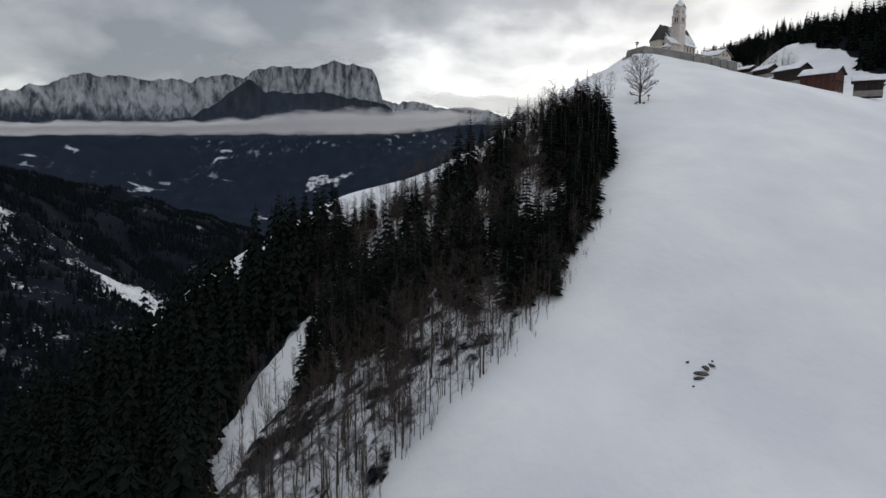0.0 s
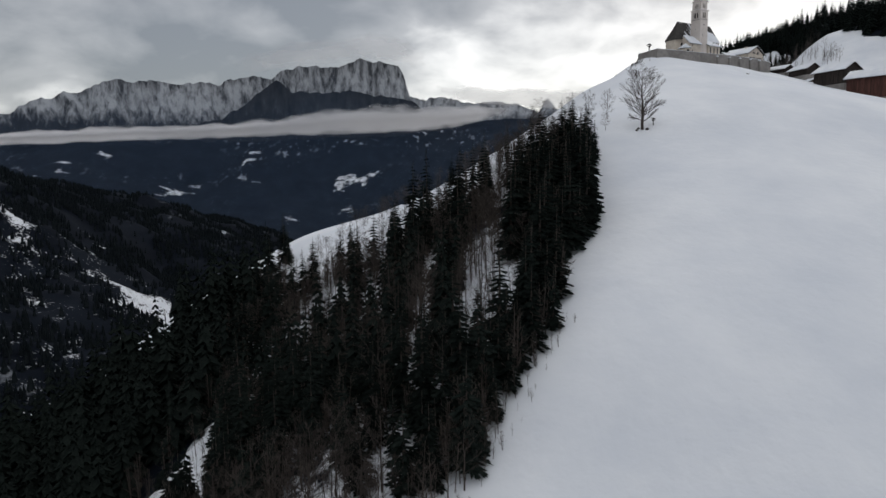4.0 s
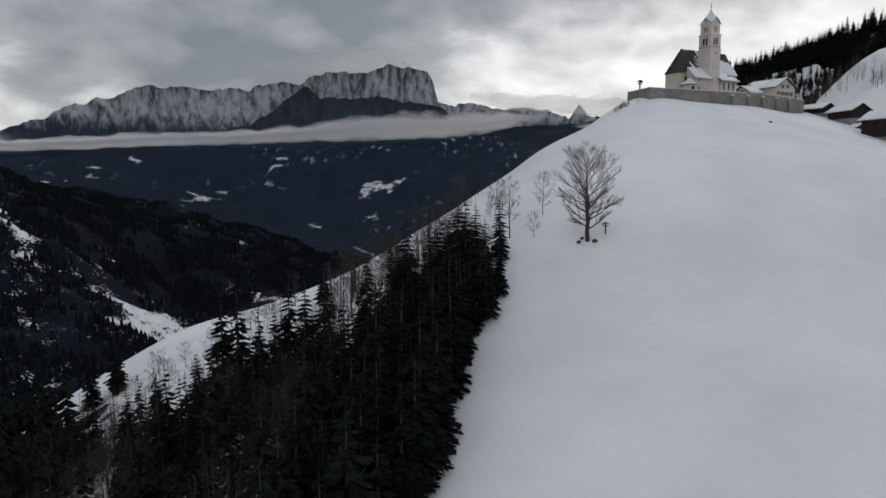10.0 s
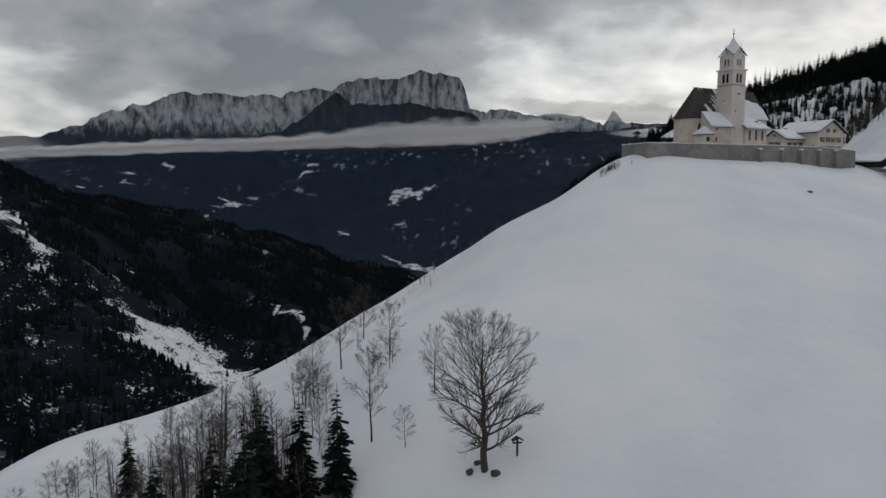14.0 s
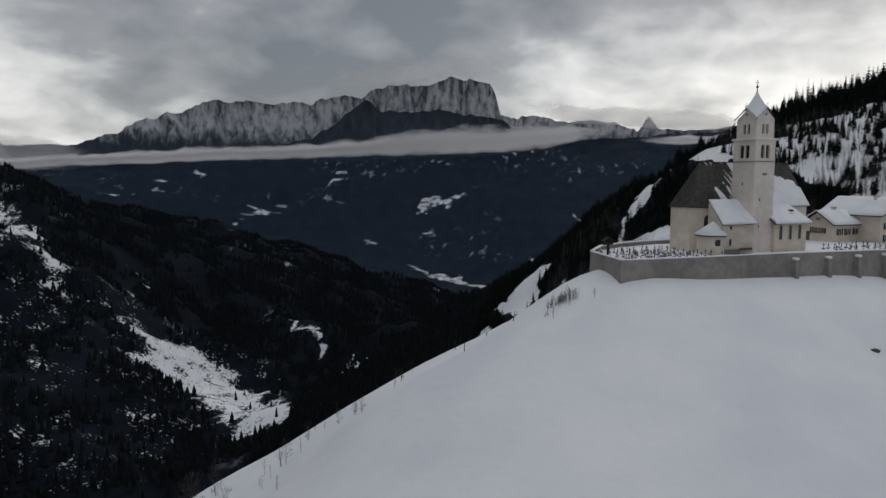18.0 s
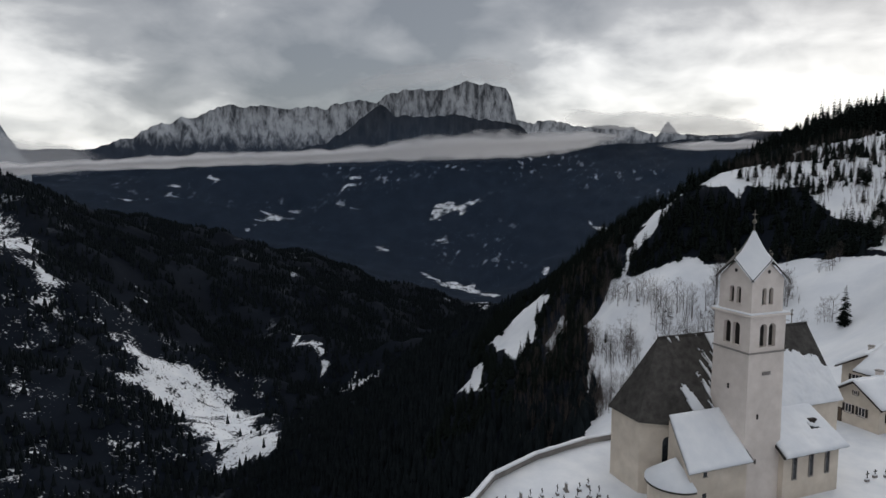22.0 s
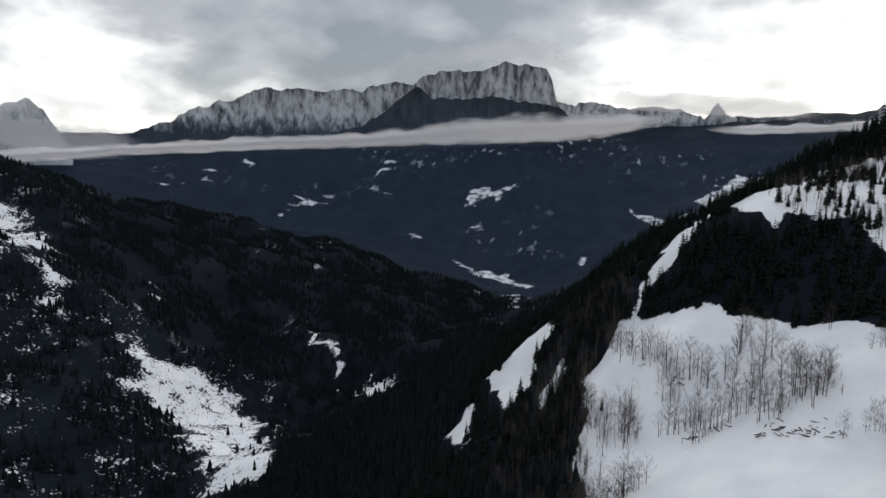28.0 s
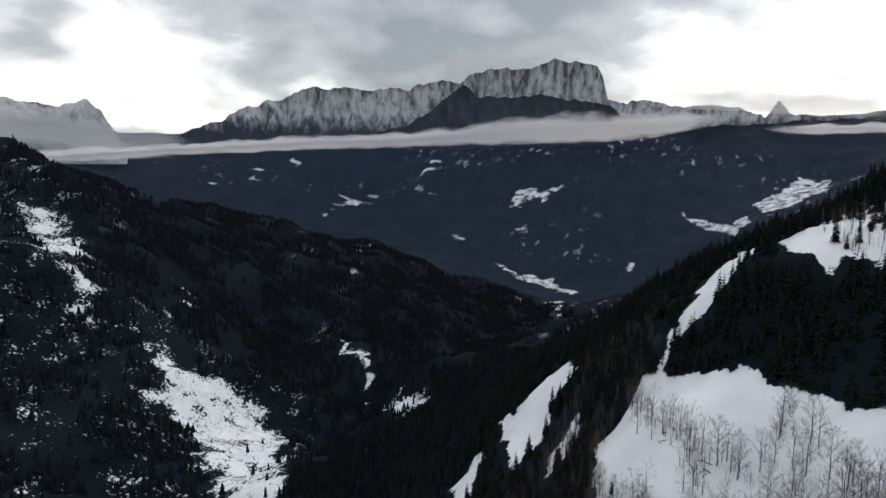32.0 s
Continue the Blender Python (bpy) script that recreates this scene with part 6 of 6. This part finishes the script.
def house(name, m, wide, long, eave, ridge, wall, label, category, front=(), side=(), plinth=None, over=0.9, shutters=True, chimney=None, door=None):
    """A gabled house: origin at the foot of the front gable's middle, the ridge along +x. front, side: windows as (place, sill, width, height)."""
    h = empty(name, m, label=label, category=category)
    w = wide / 2
    bm = bmesh.new()
    ring = [(-w, -2.5), (w, -2.5), (w, eave), (0, ridge), (-w, eave)]
    a = [bm.verts.new((0, y, z)) for y, z in ring]
    b = [bm.verts.new((long, y, z)) for y, z in ring]
    bm.faces.new(a[::-1]); bm.faces.new(b)
    for i in range(5):
        j = (i + 1) % 5
        bm.faces.new((a[i], a[j], b[j], b[i]))
    bmesh.ops.recalc_face_normals(bm, faces=bm.faces)
    part("wall", bm, wall, h)
    if plinth:
        part("plinth", box(bmesh.new(), -0.05, long + 0.05, -w - 0.05, w + 0.05, -2.5, plinth), M["stone"], h)
    drop = (ridge - eave) / w * over
    for s in (-1, 1):
        q = [(-over, s * (w + over), eave - drop + 0.1), (long + over, s * (w + over), eave - drop + 0.1), (long + over, 0, ridge + 0.1), (-over, 0, ridge + 0.1)]
        if s > 0:
            q = [q[1], q[0], q[3], q[2]]
        part("roof", slab(bmesh.new(), q, 0.2), M["dark_wood"], h)
        up = Vector((0, 0, 0.02))
        snow_slab([Vector(p) + up for p in q], 0.42, s * 3.0, h)
        for x in (-over + 0.06, long + over - 0.06):
            part("bargeboard", tube(bmesh.new(), (x, s * (w + over), eave - drop - 0.05), (x, 0, ridge - 0.05), 0.11, 0.11, 4), M["dark_wood"], h)

    def window(mat, ww, hh):
        win = part("window", box(bmesh.new(), -0.03, 0.02, -ww / 2, ww / 2, 0, hh), M["glass"], h)
        win.matrix_basis = mat
        fr = bmesh.new()
        for y0, y1, z0, z1 in ((-ww / 2 - 0.09, -ww / 2, -0.09, hh + 0.09), (ww / 2, ww / 2 + 0.09, -0.09, hh + 0.09), (-ww / 2, ww / 2, -0.09, 0), (-ww / 2, ww / 2, hh, hh + 0.09), (-0.03, 0.03, 0, hh)):
            box(fr, -0.08, 0.03, y0, y1, z0, z1)
        part("window_frame", fr, M["plaster"], win)
        part("window_sill", box(bmesh.new(), -0.2, 0.0, -ww / 2 - 0.14, ww / 2 + 0.14, -0.17, -0.09), M["stone"], win)
        if shutters:
            for s in (-1, 1):
                part("shutter", box(bmesh.new(), -0.1, -0.03, s * (ww / 2 + 0.12) if s > 0 else -ww - 0.02, ww + 0.02 if s > 0 else -(ww / 2 + 0.12), -0.05, hh + 0.05, 0.01), M["dark_wood"], win)

    for y, z, ww, hh in front:
        window(Matrix.Translation((-0.02, y, z)), ww, hh)
    for x, z, ww, hh in side:
        window(Matrix.Translation((x, -w - 0.02, z)) @ Matrix.Rotation(radians(90), 4, "Z"), ww, hh)
    if door:
        y, z0, ww, hh = door
        d = part("door", box(bmesh.new(), -0.06, 0.04, y - ww / 2, y + ww / 2, z0, z0 + hh, 0.02), M["wood"], h)
        part("door_frame", box(bmesh.new(), -0.03, 0.03, y - ww / 2 - 0.12, y + ww / 2 + 0.12, z0, z0 + hh + 0.12), M["dark_wood"], d)
    if chimney:
        x, y, z = chimney
        c = part("chimney", box(bmesh.new(), x - 0.4, x + 0.4, y - 0.4, y + 0.4, z - 1.6, z + 0.7, 0.03), M["plaster"], h)
        part("chimney_cap", box(bmesh.new(), x - 0.5, x + 0.5, y - 0.5, y + 0.5, z + 0.7, z + 0.85, 0.02), M["stone"], c)
    return h


def church_frame(x, y, z, turn):
    px, py = on_church(x, y)
    return Matrix.Translation((px, py, z)) @ Matrix.Rotation(radians(35.5 + turn), 4, "Z")


house("parsonage", church_frame(32.6, 10, -0.7, 0), 7.4, 10.5, 4.5, 7.0, M["plaster_warm"], "low cream plastered house with shuttered windows under deep snow", "house",
      front=((-1.1, 2.0, 0.9, 1.2), (1.0, 2.0, 0.9, 1.2), (0, 5.0, 0.5, 0.5)), side=((2.2, 1.7, 1.0, 1.3), (4.8, 1.7, 1.0, 1.3), (7.6, 1.7, 1.0, 1.3)), door=(2.6, 0, 1.0, 2.1), chimney=(6, 0.8, 7))
house("farmhouse", church_frame(47.3, 1.2, -1.4, 90), 12.6, 14, 7.2, 10.7, M["plaster_warm"], "three-storey plastered farmhouse with shuttered windows and snowy roof", "house",
      front=tuple((y, z, 1.0, 1.35) for z in (1.1, 3.9) for y in (-4.1, -1.3, 1.4, 4.2)) + ((-1.6, 6.9, 0.8, 1.1), (1.6, 6.9, 0.8, 1.1)), side=tuple((x, z, 1.0, 1.3) for z in (1.2, 4.0) for x in (3, 7, 11)),
      door=(0.2, 0.0, 1.3, 2.2), chimney=(4.5, 1.5, 10.4))
house("village_house", church_frame(50, 20.5, -1.0, 20), 8, 11, 4.6, 7.0, M["plaster_warm"], "plastered village house with snow-laden roof", "house", front=((-1.8, 1.8, 1.0, 1.2), (1.8, 1.8, 1.0, 1.2)), side=((3, 1.6, 1.0, 1.2), (7, 1.6, 1.0, 1.2)), chimney=(5, 1, 6.8))


def barn(name, x, y, z, turn, wide, long, eave, ridge, label, timber="dark_wood"):
    b = house(name, Matrix.Translation((x, y, z)) @ Matrix.Rotation(radians(turn), 4, "Z"), wide, long, eave, ridge, M[timber], label, "barn", shutters=False, plinth=0.5, over=1.0, door=(0, 0.0, 2.4, 2.6))
    w = wide / 2
    for s in (-1, 1):
        for i in range(int(long / 0.55)):
            part("board", box(bmesh.new(), i * 0.55 + 0.03, i * 0.55 + 0.5, s * w + (0.003 if s > 0 else -0.045), s * w + (0.045 if s > 0 else -0.003), 0.55, eave), M[timber], b)
    part("balcony_rail", box(bmesh.new(), -0.9, -0.05, -w, w, eave * 0.55, eave * 0.55 + 0.12), M["dark_wood"], b)
    return b


barn("shed", 44, 30, -6.3, -62, 6, 12, 2.6, 4.2, "low dark timber shed under snow")
barn("shed", 50.5, 15, -9.5, -75, 6.5, 12, 3.6, 5.6, "weathered brown timber shed beside the track")
barn("hay_barn", 54.8, -27.5, -17.5, 113, 8.6, 15, 6.6, 9.2, "large dark timber hay barn with snow-covered roof")
barn("hay_barn", 60.5, -48, -25.5, 128, 9.4, 16, 9.2, 12.2, "reddish-brown timber hay barn with snow-covered roof", "red_wood")
barn("hay_barn", 83, -45, -24.5, 150, 8, 12, 5.5, 8.0, "dark weathered timber barn with snow-covered roof")
barn("small_hut", 52, -1, -14.8, 100, 3.4, 5, 2.4, 3.3, "small dark timber hut with snow on its roof")


# ---------------------------------------------------------------- churchyard things
def grave_cross(seed):
    r = random.Random(seed)
    g = empty("grave_cross")
    h = r.uniform(1.0, 1.35)
    part("base", box(bmesh.new(), -0.3, 0.3, -0.16, 0.16, -0.1, 0.28, 0.04), M["stone"], g)
    bm = box(bmesh.new(), -0.045, 0.045, -0.035, 0.035, 0.28, h)
    part("post", bm, M["dark"], g)
    part("arm", box(bmesh.new(), -0.27, 0.27, -0.036, 0.036, h * 0.70, h * 0.70 + 0.09), M["dark"], g)
    part("snow_cap", box(bmesh.new(), -0.33, 0.33, -0.2, 0.2, 0.284, 0.42, 0.06), M["snow"], g)
    return tagged(g, "dark iron grave cross on a small stone base in snow", "grave", "graves of the churchyard")


def headstone(seed):
    g = empty("headstone")
    part("stone", moved(arch(bmesh.new(), 0.7, 1.15, 0.16), Matrix.Translation((0, -0.08, -0.1))), M["stone"], g)
    part("plinth", box(bmesh.new(), -0.5, 0.5, -0.25, 0.25, -0.12, 0.15, 0.03), M["stone"], g)
    part("snow_cap", box(bmesh.new(), -0.3, 0.3, -0.12, 0.12, 0.98, 1.17, 0.06), M["snow"], g)
    return tagged(g, "rounded grey headstone with snow on top", "grave", "graves of the churchyard")


GRAVES = [grave_cross(1), grave_cross(2), grave_cross(3), headstone(4)]
for row in range(7):
    for col in range(13):
        x, y = -31.5 + col * 1.55 + rnd.uniform(-0.35, 0.35), -5.2 + row * 2.1 + rnd.uniform(-0.3, 0.3)
        if y > 7 + (x + 32) * 0.55 or (x > -15 and y > -2) or y < -6.6 + (x + 36) * -0.06 or rnd.random() < 0.12:
            continue
        px, py = on_church(x, y)
        copy_thing(GRAVES[rnd.choice((0, 0, 1, 1, 2, 3))], Matrix.Translation((px, py, -0.62)) @ Matrix.Rotation(radians(35.5 + 80 + rnd.uniform(-8, 8)), 4, "Z"))
for row in range(3):
    for col in range(9):
        x, y = 17 + col * 1.7 + rnd.uniform(-0.3, 0.3), -8 + row * 2.4 + rnd.uniform(-0.3, 0.3)
        if rnd.random() < 0.2:
            continue
        px, py = on_church(x, y)
        copy_thing(GRAVES[rnd.choice((0, 1, 2))], Matrix.Translation((px, py, -0.62)) @ Matrix.Rotation(radians(35.5 + rnd.uniform(-8, 8)), 4, "Z"))


def bare_earth():
    """An uneven patch of trodden earth thawed free along the sacristy wall."""
    bm = bmesh.new()
    n, rings = 28, []
    for f, z in ((0.0, -0.40), (0.5, -0.42), (0.85, -0.47), (1.0, -0.62)):
        ring = []
        for i in range(n):
            a = 2 * math.pi * i / n
            w = 1 + 0.3 * noise.noise(Vector((math.cos(a) * 1.5, math.sin(a) * 1.5, 4)))
            x, y = -7.2 + 4.6 * w * f * math.cos(a), -4.9 + 1.5 * w * f * math.sin(a)
            px, py = on_church(x, y)
            ring.append(bm.verts.new((px, py, z + 0.05 * noise.noise(Vector((x * 2, y * 2, 1))))))
        rings.append(ring)
    for r0, r1 in zip(rings, rings[1:]):
        for i in range(n):
            bm.faces.new((r0[i], r0[(i + 1) % n], r1[(i + 1) % n], r1[i]))
    bmesh.ops.remove_doubles(bm, verts=bm.verts, dist=0.001)
    bmesh.ops.recalc_face_normals(bm, faces=bm.faces)
    tagged(part("bare_earth", bm, M["rock"], smooth=True), "dark trodden earth free of snow beside the sacristy", "ground", kind="structure")


bare_earth()


def wayside_cross(x, y, z, tall, label, turn=20):
    c = empty("wayside_cross", Matrix.Translation((x, y, z)) @ Matrix.Rotation(radians(turn), 4, "Z"), label=label, category="cross")
    t = tall
    part("post", box(bmesh.new(), -0.045 * t, 0.045 * t, -0.035 * t, 0.035 * t, -0.5, t * 0.93, 0.01), M["dark_wood"], c)
    part("arm", box(bmesh.new(), -0.24 * t, 0.24 * t, -0.03 * t, 0.03 * t, t * 0.64, t * 0.72, 0.01), M["dark_wood"], c)
    for s in (-1, 1):
        bm = bmesh.new()
        slab(bm, [Vector(p) for p in ((0, -0.14 * t, t), (s * 0.3 * t, -0.14 * t, t * 0.82), (s * 0.3 * t, 0.14 * t, t * 0.82), (0, 0.14 * t, t))][:: s], 0.03 * t)
        part("roof_board", bm, M["dark_wood"], c)
    return c


wayside_cross(-52.0, -124.9, height(-52.0, -124.9), 2.2, "small dark wooden wayside cross with a roof in the snow")
wayside_cross(-27.2, -16.4, -0.62, 4.0, "tall dark wooden cross with a little roof at the churchyard corner", 35)


def buttress(x):
    y = float(np.interp(x, [-4, 9.5, 22, 33], [-9.7, -11.2, -11.7, -12]))
    px, py = on_church(x, y)
    b = empty("buttress", Matrix.Translation((px, py, 0)) @ Matrix.Rotation(radians(32), 4, "Z"), label="stone buttress with a snow cap on the churchyard wall", category="buttress", group="buttresses of the churchyard wall")
    bm = bmesh.new()
    prism(bm, [(-0.36, -0.85), (0.36, -0.85), (0.36, 0.25), (-0.36, 0.25)], -6, [-1.3, -1.3, -0.9, -0.9])
    for v in bm.verts:
        if v.co.z < -5 and v.co.y < -0.5:
            v.co.y -= 0.4
    part("shaft", bm, M["stone"], b)
    bm = box(bmesh.new(), -0.5, 0.5, -1.0, 0.1, -1.22, -0.75, 0.16)
    part("snow_cap", bm, M["snow"], b, smooth=True)


for x in (-0.2, 7.4, 15, 22.4, 29.5):
    buttress(x)

pole = empty("utility_pole", Matrix.Translation((42.8, 49.2, -1.6)), label="weathered wooden utility pole", category="pole")
part("mast", tube(bmesh.new(), (0, 0, -1), (0, 0, 10.2), 0.15, 0.1, 8), M["wood"], pole)
part("crossbar", box(bmesh.new(), -0.8, 0.8, -0.06, 0.06, 8.4, 8.55), M["wood"], pole)


# ---------------------------------------------------------------- rocks and shrubs in the meadow
def boulder(name, x, y, size, seed, label, sink=0.3):
    bm = bmesh.new()
    bmesh.ops.create_icosphere(bm, subdivisions=3, radius=1)
    for v in bm.verts:
        v.co *= 1 + 0.35 * noise.noise(v.co * 1.3 + Vector((seed, 0, 0))) + 0.12 * noise.noise(v.co * 4)
        v.co = Vector((v.co.x * size[0], v.co.y * size[1], v.co.z * size[2]))
    ob = tagged(part(name, bm, M["rock"], smooth=True), label, "rock")
    ob.matrix_basis = Matrix.Translation((x, y, height(x, y) + size[2] * (0.5 - sink))) @ Matrix.Rotation(seed, 4, "Z")
    return ob


for i, (dx, dy, sx, sy, sz) in enumerate(((0, 0, 1.3, 0.6, 0.35), (1.0, 1.1, 0.9, 0.5, 0.35), (-0.9, -1.0, 1.0, 0.4, 0.3), (2.1, 1.6, 0.8, 0.35, 0.25), (-1.6, 2.2, 0.35, 0.25, 0.2), (2.6, 2.4, 0.3, 0.2, 0.15), (-2.3, -2.6, 0.3, 0.2, 0.15))):
    boulder("rock", -80 + dx, -257 + dy, (sx, sy, sz), i * 1.7, "dark bare rock breaking through the snow of the meadow")
boulder("rock", 11.8, -27.1, (0.7, 0.4, 0.35), 3.0, "small dark rock lying in the snow slope")
for dx, dy, s in ((-1.6, -0.3, 0.5), (1.2, -0.6, 0.55), (-0.9, 0.9, 0.4)):
    boulder("rock", -55.4 + dx, -126.6 + dy, (s, s * 0.8, s * 0.8), dx * 3, "dark stone at the foot of the large tree")

shrubs = [spot(-34.6 + rnd.gauss(0, 1.3), -26.2 + rnd.gauss(0, 0.8), rnd.uniform(0.1, 0.19)) for i in range(80)]
shrubs += [spot(-36 + rnd.uniform(-1.5, 1.5), -30 + rnd.uniform(-1.5, 1.5), rnd.uniform(0.05, 0.12)) for i in range(16)]
many("shrub", shrubs, THIN, M["bark"], "low dark shrubs poking out of the snow below the wall", "shrub")
for x, y, tall in ((-57.8, -2.1, 2.6), (-51.2, -26.5, 1.6), (-43, -24, 1.0), (-50, -9, 1.2)):
    stake = tagged(part("stake", tube(bmesh.new(), (0, 0, -0.4), (0.05, 0, tall), 0.09, 0.07, 6), M["dark_wood"]), "weathered wooden stake standing in the snow", "stake", "stakes on the crest")
    stake.matrix_basis = Matrix.Translation((x, y, height(x, y)))
edge_brush = []
for y in np.arange(-290, -215, 0.9):
    x = float(np.interp(y, EDGE_Y, EDGE_X)) + rnd.uniform(-1.5, 2.0)
    edge_brush.append(spot(x, y, rnd.uniform(0.08, 0.3)))
many("edge_brush", edge_brush, THIN, M["twig"], "tangled brush and fallen branches along the meadow edge", "shrub")
bank = [spot(rnd.uniform(-98, -62), rnd.uniform(-62, -10), rnd.uniform(0.1, 0.32)) for i in range(60)]
bank = [b for b in bank if b[1] > -70 + (b[0] + 98) * 1.0 and b[1] < -42 + (b[0] + 98) * 1.2]
many("bank_shrub", bank, THIN, M["twig"], "scattered leafless shrubs on the snowy rim", "shrub")

for t in SPRUCE + BARE + TALL + FILL + GRAVES:
    for o in [*t.children_recursive, t]:
        bpy.data.objects.remove(o)
